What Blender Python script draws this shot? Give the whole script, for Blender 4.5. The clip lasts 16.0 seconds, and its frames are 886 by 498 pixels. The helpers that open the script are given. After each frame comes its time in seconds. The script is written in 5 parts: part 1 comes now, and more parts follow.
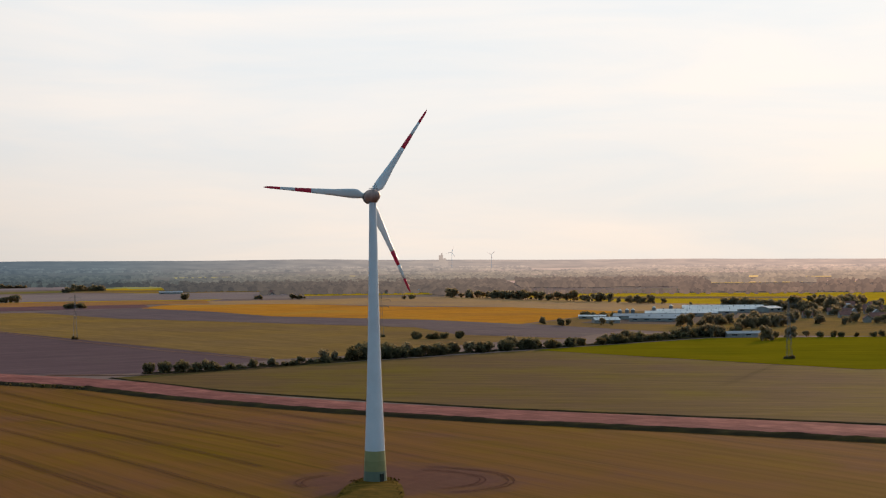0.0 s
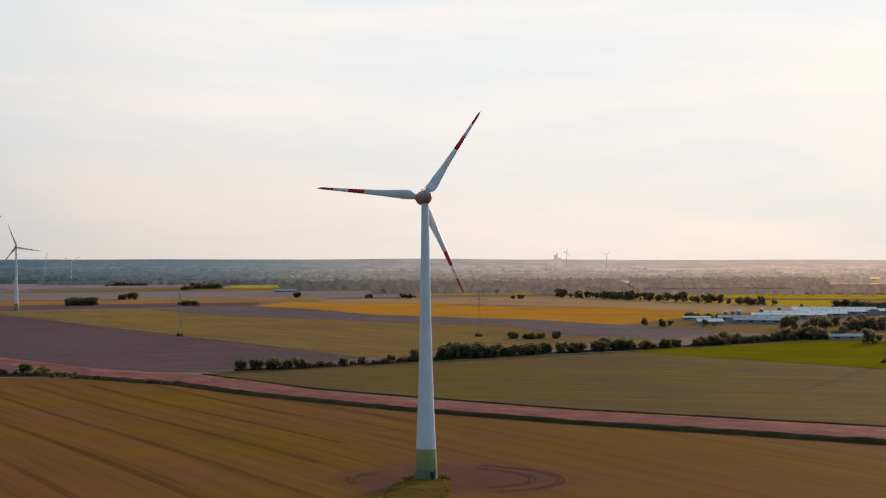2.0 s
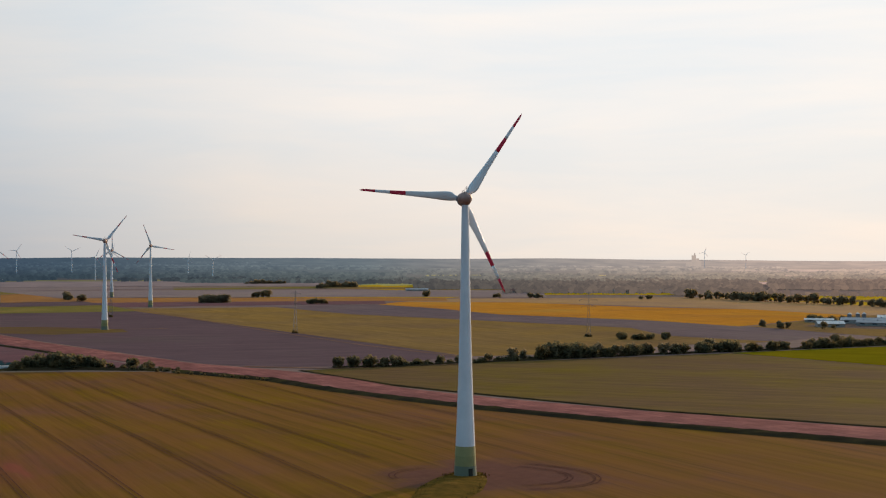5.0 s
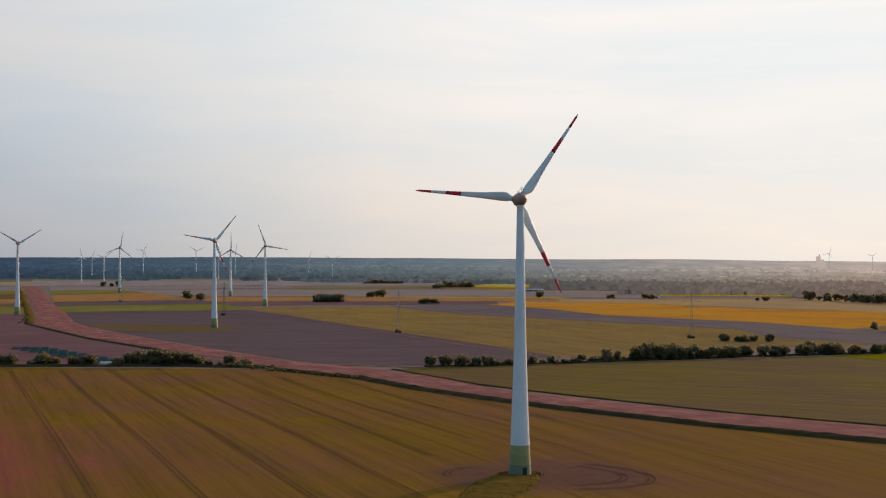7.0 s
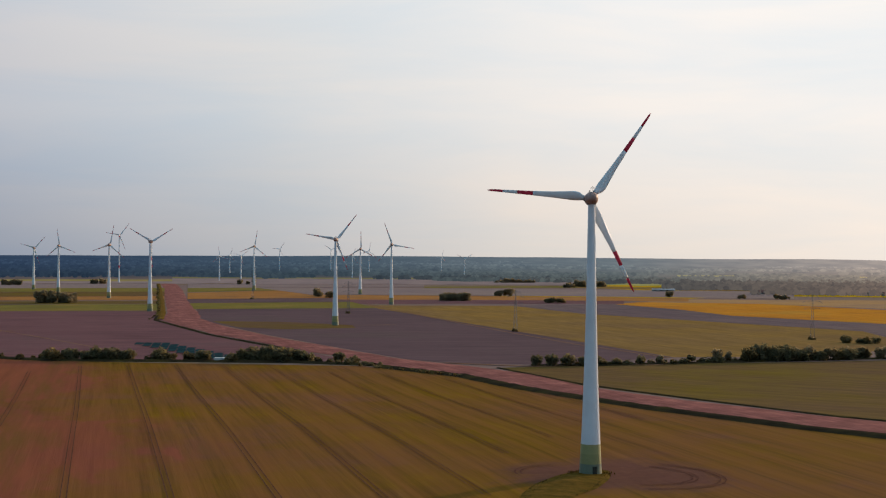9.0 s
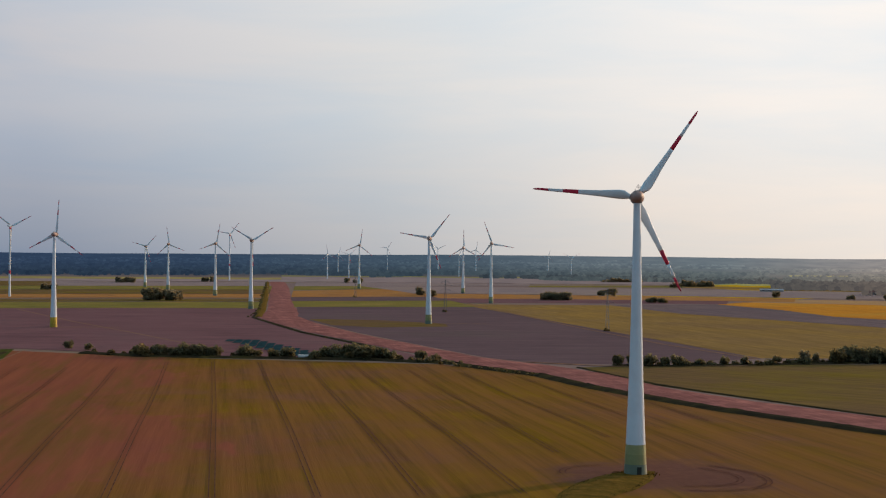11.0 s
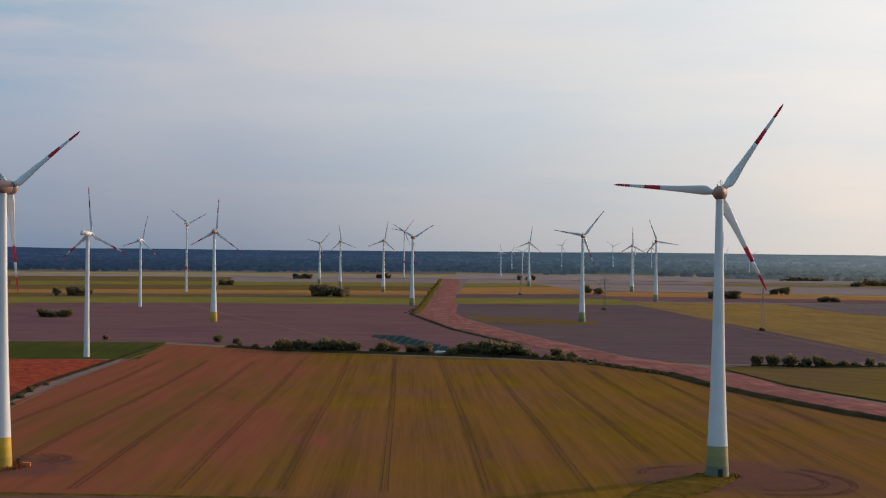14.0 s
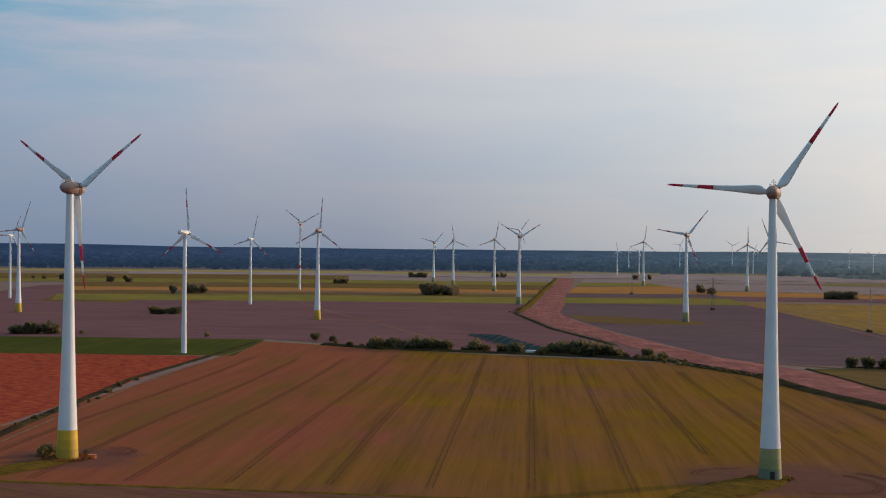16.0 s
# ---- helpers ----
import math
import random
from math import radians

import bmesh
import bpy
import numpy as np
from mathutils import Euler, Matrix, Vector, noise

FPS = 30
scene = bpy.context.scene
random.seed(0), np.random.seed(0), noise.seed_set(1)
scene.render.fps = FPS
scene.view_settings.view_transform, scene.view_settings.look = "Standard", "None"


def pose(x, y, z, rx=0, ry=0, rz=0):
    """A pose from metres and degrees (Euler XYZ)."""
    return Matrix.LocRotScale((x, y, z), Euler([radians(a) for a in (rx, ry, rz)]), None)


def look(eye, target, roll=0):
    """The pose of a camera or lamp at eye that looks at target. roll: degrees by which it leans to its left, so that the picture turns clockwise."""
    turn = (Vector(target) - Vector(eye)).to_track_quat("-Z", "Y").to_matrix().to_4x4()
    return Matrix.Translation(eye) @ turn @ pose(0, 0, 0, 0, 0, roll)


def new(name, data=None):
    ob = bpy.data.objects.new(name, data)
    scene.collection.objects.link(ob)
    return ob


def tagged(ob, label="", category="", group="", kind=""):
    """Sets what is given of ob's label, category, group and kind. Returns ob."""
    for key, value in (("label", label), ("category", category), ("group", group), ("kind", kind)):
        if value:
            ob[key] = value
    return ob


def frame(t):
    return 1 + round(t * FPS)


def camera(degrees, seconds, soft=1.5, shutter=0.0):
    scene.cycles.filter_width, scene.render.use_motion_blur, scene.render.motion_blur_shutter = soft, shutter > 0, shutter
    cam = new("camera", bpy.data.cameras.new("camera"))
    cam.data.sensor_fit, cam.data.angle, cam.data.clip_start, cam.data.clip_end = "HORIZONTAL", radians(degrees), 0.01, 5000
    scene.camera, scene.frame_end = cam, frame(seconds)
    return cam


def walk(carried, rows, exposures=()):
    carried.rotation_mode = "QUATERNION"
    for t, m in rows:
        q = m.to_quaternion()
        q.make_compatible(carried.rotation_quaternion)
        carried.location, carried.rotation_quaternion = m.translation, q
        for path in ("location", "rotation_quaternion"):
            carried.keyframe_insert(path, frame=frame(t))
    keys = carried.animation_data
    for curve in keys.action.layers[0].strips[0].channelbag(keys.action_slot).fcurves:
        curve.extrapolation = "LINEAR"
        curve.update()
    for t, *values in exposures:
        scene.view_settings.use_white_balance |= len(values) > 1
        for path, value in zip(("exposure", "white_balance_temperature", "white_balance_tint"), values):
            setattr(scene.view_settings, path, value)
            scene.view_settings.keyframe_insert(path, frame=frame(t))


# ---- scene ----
# the drone's flight: seconds, place, heading to the left of +y, tilt up, lean
cam = camera(35.37, 16.0, soft=1.2)
PATH = [
    (0.0, 195.77, -435.85, 78.72, 21.314, 0.303, -0.518),
    (0.5, 201.86, -434.33, 78.74, 22.550, 0.307, -0.457),
    (1.0, 207.78, -432.88, 78.74, 23.804, 0.320, -0.379),
    (1.5, 213.72, -431.36, 78.74, 25.066, 0.326, -0.317),
    (2.0, 219.71, -429.77, 78.92, 26.345, 0.314, -0.261),
    (2.5, 225.85, -428.08, 79.11, 27.640, 0.315, -0.224),
    (3.0, 232.11, -426.24, 79.19, 28.884, 0.307, -0.173),
    (5.5, 262.29, -416.47, 79.16, 33.437, 0.322, -0.001),
    (6.0, 268.06, -414.03, 79.17, 34.707, 0.337, 0.030),
    (6.5, 273.88, -411.10, 79.12, 36.118, 0.334, 0.079),
    (7.0, 279.62, -408.01, 79.02, 37.609, 0.320, 0.115),
    (7.5, 285.05, -404.80, 79.02, 39.141, 0.317, 0.172),
    (8.0, 290.58, -401.58, 79.06, 40.707, 0.300, 0.202),
    (8.5, 295.97, -398.62, 79.08, 42.186, 0.286, 0.249),
    (9.0, 301.07, -395.36, 79.01, 43.387, 0.267, 0.272),
    (11.5, 324.06, -373.79, 78.96, 49.417, 0.169, 0.436),
    (12.0, 328.50, -369.11, 78.90, 50.728, 0.131, 0.447),
    (12.5, 332.71, -363.93, 78.80, 51.975, 0.121, 0.459),
    (13.0, 335.79, -358.81, 78.76, 53.247, 0.095, 0.471),
    (13.5, 339.12, -353.54, 78.81, 54.524, 0.068, 0.489),
    (14.0, 343.07, -348.15, 78.93, 55.821, 0.040, 0.526),
    (14.5, 347.46, -342.61, 79.12, 57.122, 0.023, 0.531),
    (15.0, 352.28, -337.60, 79.12, 58.429, 0.003, 0.547),
    (15.5, 356.64, -332.93, 79.23, 59.715, -0.028, 0.579),
    (16.0, 360.21, -328.74, 79.52, 60.953, -0.057, 0.617),
]
walk(cam, [(t, pose(x, y, z, 90 + tilt, -lean, heading)) for t, x, y, z, heading, tilt, lean in PATH])

# ---------------------------------------------------------------- light
SUN_AZ, SUN_EL = radians(2.5), radians(10.5)      # clockwise from +y
sun_dir = Vector((math.sin(SUN_AZ) * math.cos(SUN_EL), math.cos(SUN_AZ) * math.cos(SUN_EL), math.sin(SUN_EL)))
sun = new("sun", bpy.data.lights.new("sun", "SUN"))
sun.data.energy, sun.data.angle, sun.data.color = 3.5, radians(1.5), (1.0, 0.70, 0.45)
sun.matrix_world = look(sun_dir * 1000, (0, 0, 0))

world = bpy.data.worlds.new("evening_sky")
scene.world = world
world.use_nodes = True
wt = world.node_tree


def wn(kind, **values):
    n = wt.nodes.new(kind)
    for k, v in values.items():
        n.inputs[k].default_value = v
    return n


def ramp(tree, stops, fac):
    n = tree.nodes.new("ShaderNodeValToRGB")
    e = n.color_ramp.elements
    while len(e) < len(stops):
        e.new(0.5)
    for el, (p, c) in zip(e, stops):
        el.position, el.color = p, (*c, 1) if len(c) == 3 else c
    tree.links.new(fac, n.inputs[0])
    return n.outputs[0]


def mix(tree, fac, a, b, mode="MIX"):
    n = tree.nodes.new("ShaderNodeMix")
    n.data_type, n.blend_type = "RGBA", mode
    for sock, v in ((n.inputs["Factor"], fac), (n.inputs[6], a), (n.inputs[7], b)):
        if isinstance(v, (int, float)):
            sock.default_value = v
        elif isinstance(v, tuple):
            sock.default_value = (*v, 1)
        else:
            tree.links.new(v, sock)
    return n.outputs[2]


sky = wt.nodes.new("ShaderNodeTexSky")
sky.sky_type, sky.sun_disc = "NISHITA", False
sky.sun_elevation, sky.sun_rotation, sky.dust_density = SUN_EL, SUN_AZ, 3.0
coord = wt.nodes.new("ShaderNodeTexCoord")
dot = wt.nodes.new("ShaderNodeVectorMath")
dot.operation = "DOT_PRODUCT"
dot.inputs[1].default_value = (math.sin(SUN_AZ), math.cos(SUN_AZ), 0.12)
wt.links.new(coord.outputs["Generated"], dot.inputs[0])
half = wt.nodes.new("ShaderNodeMath")
half.operation = "MULTIPLY_ADD"
half.inputs[1].default_value, half.inputs[2].default_value = 0.5, 0.5
wt.links.new(dot.outputs["Value"], half.inputs[0])
# high thin overcast, bright towards the sun, grey-blue away from it
veil = ramp(wt, [(0.0, (0.36, 0.40, 0.48)), (0.35, (0.32, 0.38, 0.49)), (0.50, (0.33, 0.385, 0.50)), (0.60, (0.475, 0.512, 0.61)), (0.70, (0.62, 0.627, 0.668)), (0.81, (0.78, 0.785, 0.785)),
                 (0.90, (0.93, 0.925, 0.92)), (1.0, (0.96, 0.95, 0.94))], half.outputs[0])
parts = wt.nodes.new("ShaderNodeSeparateXYZ")
wt.links.new(coord.outputs["Generated"], parts.inputs[0])
low = ramp(wt, [(0.0, (1, 1, 1)), (0.10, (0.35, 0.35, 0.35)), (0.22, (0, 0, 0))], parts.outputs["Z"])
warm = ramp(wt, [(0.55, (0.20, 0.26, 0.36)), (0.70, (0.255, 0.298, 0.385)), (0.80, (0.475, 0.487, 0.512)), (0.87, (0.78, 0.70, 0.63)), (0.95, (0.94, 0.84, 0.75))], half.outputs[0])
hazed = mix(wt, low, veil, warm)
# soft streaks of cloud with a little blue between them
stretch = wt.nodes.new("ShaderNodeMapping")
stretch.inputs["Scale"].default_value = (2.0, 2.0, 14.0)
wt.links.new(coord.outputs["Generated"], stretch.inputs[0])
cloud = wn("ShaderNodeTexNoise", Scale=1.6, Detail=6.0, Roughness=0.55, Distortion=0.4)
wt.links.new(stretch.outputs[0], cloud.inputs["Vector"])
gap = ramp(wt, [(0.34, (0.89, 0.955, 1.01)), (0.66, (1.05, 1.02, 0.995))], cloud.outputs["Fac"])
clouded = mix(wt, 1.0, hazed, gap, "MULTIPLY")
veil_gap = wn("ShaderNodeTexNoise", Scale=2.2, Detail=5.0, Roughness=0.6)
wt.links.new(stretch.outputs[0], veil_gap.inputs["Vector"])
high = ramp(wt, [(0.07, (0, 0, 0)), (0.17, (1, 1, 1))], parts.outputs["Z"])
aside = ramp(wt, [(0.58, (1, 1, 1)), (0.70, (0, 0, 0))], half.outputs[0])
holes = ramp(wt, [(0.47, (0.9, 0.9, 0.9)), (0.64, (0, 0, 0))], veil_gap.outputs["Fac"])
clouded = mix(wt, mix(wt, 1.0, mix(wt, 1.0, high, aside, "MULTIPLY"), holes, "MULTIPLY"), clouded, (0.14, 0.37, 0.54))
tint = mix(wt, 1.0, sky.outputs[0], (0.05, 0.05, 0.05), "MULTIPLY")
both = mix(wt, 0.98, tint, clouded)
wt.links.new(both, wt.nodes["Background"].inputs[0])
wt.nodes["Background"].inputs[1].default_value = 1.0

# ---------------------------------------------------------------- lie of the land
CX, CY = 300.0, -400.0         # middle of the land sheet, below the flight
FLAT, RIM, CREST = 3900.0, 4850.0, 73.3


def smooth(a, b, v):
    s = min(max((v - a) / (b - a), 0.0), 1.0)
    return s * s * (3 - 2 * s)


def land(x, y):
    """Height of the ground: a low swell, a flat plain, and a long rise to the horizon."""
    r = math.hypot(x - CX, y - CY)
    if r <= FLAT:
        return 1.6 - 3.0 * smooth(560, 860, r)
    far = FLAT * (RIM - FLAT) / max(RIM - r, 1e-3)
    bearing = math.degrees(math.atan2(CX - x, y - CY))
    sink = 15.0 * min(max((40 - bearing) / 36, 0.0), 1.0) if bearing > -90 else 0.0
    return -1.4 + (CREST - sink + 1.4) * (1 - r / max(far, r))


def plan(x, y):
    """From the field-map grid to metres."""
    return 1.0005 * x + 0.0252 * y, 0.0053 * x + 0.9756 * y


def spot(x, y):
    """Where a thing at plan (x, y) stands, and its size: land beyond the plain is drawn together onto the rise."""
    x, y = plan(x, y)
    dist = math.hypot(x - CX, y - CY)
    if dist <= FLAT:
        return Vector((x, y, land(x, y))), 1.0
    r = RIM - (RIM - FLAT) * FLAT / dist
    k = r / dist
    px, py = CX + (x - CX) * k, CY + (y - CY) * k
    return Vector((px, py, land(px, py))), k


# ---------------------------------------------------------------- materials
def material(name, rough=0.9, metal=0.0):
    m = bpy.data.materials.new(name)
    m.use_nodes = True
    b = m.node_tree.nodes["Principled BSDF"]
    b.inputs["Roughness"].default_value, b.inputs["Metallic"].default_value = rough, metal
    b.inputs["Specular IOR Level"].default_value = 0.25
    return m, m.node_tree, b


def noise_fac(tree, scale, detail=4.0, turn=0.0, stretch_xy=(1, 1, 1), rough=0.6, obj=True):
    tc = tree.nodes.new("ShaderNodeTexCoord")
    mp = tree.nodes.new("ShaderNodeMapping")
    mp.vector_type = "POINT"
    rot = tree.nodes.new("ShaderNodeVectorRotate")
    rot.rotation_type = "Z_AXIS"
    rot.inputs["Angle"].default_value = -turn
    tree.links.new(tc.outputs["Object"], rot.inputs["Vector"])
    tree.links.new(rot.outputs[0], mp.inputs[0])
    mp.inputs["Scale"].default_value = stretch_xy
    n = tree.nodes.new("ShaderNodeTexNoise")
    n.inputs["Scale"].default_value, n.inputs["Detail"].default_value, n.inputs["Roughness"].default_value = scale, detail, rough
    tree.links.new(mp.outputs[0], n.inputs["Vector"])
    return n.outputs["Fac"]


def plain(name, colour, rough=0.6, vary=0.12, scale=1.0, metal=0.0, bump=0.0, gloss=0.25):
    """One colour with soft blotches of lighter and darker wear."""
    m, t, b = material(name, rough, metal)
    b.inputs["Specular IOR Level"].default_value = gloss
    f = noise_fac(t, scale)
    dark = tuple(c * (1 - vary) for c in colour)
    light = tuple(min(1, c * (1 + vary)) for c in colour)
    t.links.new(ramp(t, [(0.35, dark), (0.65, light)], f), b.inputs["Base Color"])
    if bump:
        bp = t.nodes.new("ShaderNodeBump")
        bp.inputs["Strength"].default_value, bp.inputs["Distance"].default_value = bump, 0.2
        t.links.new(noise_fac(t, scale * 6), bp.inputs["Height"])
        t.links.new(bp.outputs[0], b.inputs["Normal"])
    return m


def field_mat(name, c1, c2, c3, turn, patch=0.006, streak=0.05, gloss=0.006, reach=0.12, long=0.09):
    """Farmland: broad patches, streaks along the drilling direction, and fine crop grain."""
    m, t, b = material(name, 0.95)
    b.inputs["Specular IOR Level"].default_value = gloss
    broad = noise_fac(t, patch, 5.0)
    rows = noise_fac(t, 1.0, 4.0, turn, (streak * reach, streak * 2.2, streak))
    fine = noise_fac(t, 0.6, 6.0, turn, (long, 1.2, 1.0), 0.75)
    base = ramp(t, [(0.36, c1), (0.52, c2), (0.66, c3)], broad)
    lines = ramp(t, [(0.36, (0.88, 0.87, 0.88)), (0.64, (1.10, 1.10, 1.08))], rows)
    grain = ramp(t, [(0.3, (0.80, 0.79, 0.78)), (0.7, (1.20, 1.19, 1.18))], fine)
    c = mix(t, 1.0, mix(t, 1.0, base, lines, "MULTIPLY"), grain, "MULTIPLY")
    clump = noise_fac(t, 0.14, 5.0, turn, (long * 1.5, 1.3, 1.0), 0.7)
    c = mix(t, 1.0, c, ramp(t, [(0.36, (0.88, 0.86, 0.88)), (0.64, (1.11, 1.10, 1.09))], clump), "MULTIPLY")
    t.links.new(c, b.inputs["Base Color"])
    bp = t.nodes.new("ShaderNodeBump")
    bp.inputs["Strength"].default_value, bp.inputs["Distance"].default_value = 0.4, 0.3
    t.links.new(fine, bp.inputs["Height"])
    t.links.new(bp.outputs[0], b.inputs["Normal"])
    return m


def half_of(tree, sock):
    n = tree.nodes.new("ShaderNodeMath")
    n.operation = "MULTIPLY"
    n.inputs[1].default_value = 0.5
    tree.links.new(sock, n.inputs[0])
    return n.outputs[0]


def olive_mat():
    """The crop round the turbine: olive where it stands well, bare brown towards the farm track."""
    m = field_mat("olive_crop", (0.146, 0.065, 0.035), (0.147, 0.076, 0.014), (0.165, 0.095, 0.005), ROWS, 0.009, 0.20, reach=0.025, long=0.022)
    t = m.node_tree
    b = t.nodes["Principled BSDF"]
    grown = b.inputs["Base Color"].links[0].from_socket
    blush = ramp(t, [(0.40, (0, 0, 0)), (0.66, (0.8, 0.8, 0.8))], noise_fac(t, 0.06, 5.0, ROWS, (0.05, 1.6, 1), 0.7))
    grown = mix(t, blush, grown, (0.215, 0.093, 0.024))
    tc = t.nodes.new("ShaderNodeTexCoord")
    d = t.nodes.new("ShaderNodeVectorMath")
    d.operation = "DOT_PRODUCT"
    d.inputs[1].default_value = (0.544 / 400, 0.839 / 400, 0)
    t.links.new(tc.outputs["Object"], d.inputs[0])
    a = t.nodes.new("ShaderNodeMath")
    a.operation = "ADD"
    t.links.new(d.outputs["Value"], a.inputs[0])
    t.links.new(noise_fac(t, 0.008, 5.0, ROWS, (0.5, 1.4, 1)), a.inputs[1])
    k = ramp(t, [(0.0, (0.75, 0.75, 0.75)), (0.03, (0.35, 0.35, 0.35)), (0.14, (0, 0, 0))], a.outputs[0])
    soil = ramp(t, [(0.3, (0.205, 0.055, 0.036)), (0.7, (0.262, 0.074, 0.045))], noise_fac(t, 0.15, 6.0, ROWS, (0.06, 1.5, 1)))
    sprout = ramp(t, [(0.50, (0, 0, 0)), (0.62, (0.75, 0.75, 0.75))], noise_fac(t, 0.02, 6.0, ROWS, (0.12, 1.3, 1), 0.65))
    c = mix(t, k, grown, mix(t, sprout, soil, (0.135, 0.076, 0.020)))
    worn = ramp(t, [(0.3, (0.108, 0.048, 0.039)), (0.7, (0.138, 0.061, 0.048))], noise_fac(t, 0.25, 6.0))
    for px, py, size in ((8, 4, 46), (-146, -200, 30)):        # soil worn bare round the turbine feet
        away = t.nodes.new("ShaderNodeVectorMath")
        away.operation = "DISTANCE"
        away.inputs[1].default_value = (px, py, 1.6)
        t.links.new(tc.outputs["Object"], away.inputs[0])
        rag = t.nodes.new("ShaderNodeMath")
        rag.operation = "MULTIPLY_ADD"
        rag.inputs[1].default_value = 1.0 / size
        t.links.new(away.outputs["Value"], rag.inputs[0])
        t.links.new(noise_fac(t, 0.05, 5.0), rag.inputs[2])
        c = mix(t, ramp(t, [(0.55, (0.85, 0.85, 0.85)), (0.74, (0, 0, 0))], half_of(t, rag.outputs[0])), c, worn)
    t.links.new(c, b.inputs["Base Color"])
    return m


ROWS = math.atan2(-314, 484)       # drilling direction of the field round the turbine
M_GROUND = field_mat("stubble_ground", (0.185, 0.130, 0.125), (0.210, 0.146, 0.124), (0.205, 0.152, 0.100), 0.8, 0.003)
M_OLIVE = olive_mat()
M_OLIVE2 = field_mat("dull_olive_crop", (0.130, 0.077, 0.039), (0.141, 0.090, 0.029), (0.150, 0.104, 0.016), 0.15, 0.008)
M_PURPLE = field_mat("bare_purple_soil", (0.107, 0.069, 0.076), (0.123, 0.078, 0.084), (0.117, 0.081, 0.080), 0.9)
M_DARK = field_mat("dark_ploughed_soil", (0.122, 0.090, 0.098), (0.143, 0.102, 0.106), (0.156, 0.116, 0.106), -0.5)
M_YELLOW = field_mat("yellow_green_crop", (0.212, 0.131, 0.060), (0.245, 0.152, 0.054), (0.272, 0.164, 0.046), -0.5, gloss=0.0)
M_ORANGE = field_mat("ripe_orange_crop", (0.436, 0.189, 0.038), (0.532, 0.225, 0.030), (0.460, 0.231, 0.043), -0.35, gloss=0.0)
M_BRIGHT = field_mat("bright_yellow_crop", (0.410, 0.265, 0.018), (0.522, 0.329, 0.018), (0.447, 0.253, 0.021), 0.1, gloss=0.0)
M_YARD = field_mat("dark_yard_paving", (0.085, 0.062, 0.055), (0.11, 0.08, 0.07), (0.13, 0.09, 0.07), 0.2, 0.03)
M_RUST = field_mat("rusty_dry_weeds", (0.20, 0.075, 0.03), (0.28, 0.10, 0.04), (0.20, 0.11, 0.03), 0.2, 0.3)
M_ORANGEBOX = plain("orange_painted_steel", (0.60, 0.16, 0.05), 0.6, 0.15, 1.0)
M_DRY = field_mat("dry_tan_crop", (0.310, 0.190, 0.105), (0.375, 0.222, 0.102), (0.400, 0.228, 0.082), 0.3)
M_PURPLE2 = field_mat("reddish_ploughed_soil", (0.134, 0.067, 0.072), (0.161, 0.081, 0.085), (0.145, 0.080, 0.083), 0.9)
M_GREEN = field_mat("fresh_green_crop", (0.158, 0.132, 0.006), (0.184, 0.145, 0.006), (0.205, 0.152, 0.008), 0.2, gloss=0.0)
M_STRIPG = field_mat("strip_green_crop", (0.150, 0.128, 0.036), (0.182, 0.150, 0.033), (0.230, 0.158, 0.042), 1.0, 0.012)
M_PALE = field_mat("pale_ploughed_soil", (0.215, 0.165, 0.162), (0.240, 0.180, 0.168), (0.255, 0.194, 0.162), 0.9, 0.004)
M_STRIPO = field_mat("strip_orange_crop", (0.265, 0.128, 0.052), (0.355, 0.162, 0.042), (0.280, 0.150, 0.072), 1.0, 0.012)
M_DKGREEN = field_mat("dark_green_crop", (0.050, 0.056, 0.011), (0.057, 0.063, 0.012), (0.068, 0.066, 0.013), ROWS)
M_MOUND = field_mat("mound_grass", (0.083, 0.056, 0.010), (0.122, 0.073, 0.012), (0.155, 0.087, 0.018), 0.5, 0.3)
M_WORN = field_mat("worn_soil", (0.128, 0.059, 0.038), (0.147, 0.068, 0.048), (0.123, 0.068, 0.028), 0.5, 0.05)
M_RED = field_mat("reddish_stubble", (0.185, 0.036, 0.023), (0.295, 0.052, 0.028), (0.315, 0.082, 0.028), 0.4, 0.16, 0.2, reach=2.2, long=0.9)
M_ROAD = field_mat("pink_gravel", (0.190, 0.075, 0.066), (0.245, 0.097, 0.084), (0.325, 0.132, 0.110), 2.6, 0.05, 0.3, reach=0.03)
# rough grass, darkened further to carry the shade of the roadside ditch
M_VERGE = field_mat("rough_verge_grass", (0.032, 0.024, 0.014), (0.042, 0.032, 0.016), (0.068, 0.050, 0.016), 0.3, 0.05)
M_TRACK = plain("pale_farm_track", (0.215, 0.112, 0.068), 0.9, 0.2, 0.15, gloss=0.01)
M_RUT = plain("wheel_rut_soil", (0.110, 0.053, 0.034), 0.95, 0.25, 0.3, gloss=0.0)
M_RUT2 = plain("worn_rut_soil", (0.105, 0.048, 0.036), 0.95, 0.2, 0.3, gloss=0.0)
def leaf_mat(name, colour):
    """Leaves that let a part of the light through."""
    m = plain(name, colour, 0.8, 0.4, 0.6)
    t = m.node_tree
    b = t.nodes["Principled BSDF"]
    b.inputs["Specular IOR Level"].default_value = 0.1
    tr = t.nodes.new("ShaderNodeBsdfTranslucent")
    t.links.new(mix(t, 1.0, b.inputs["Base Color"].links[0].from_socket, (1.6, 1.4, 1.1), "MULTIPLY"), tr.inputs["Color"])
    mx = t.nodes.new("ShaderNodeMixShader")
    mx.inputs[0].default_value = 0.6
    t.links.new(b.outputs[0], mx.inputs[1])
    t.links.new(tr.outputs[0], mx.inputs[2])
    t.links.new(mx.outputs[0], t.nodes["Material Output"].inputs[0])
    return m


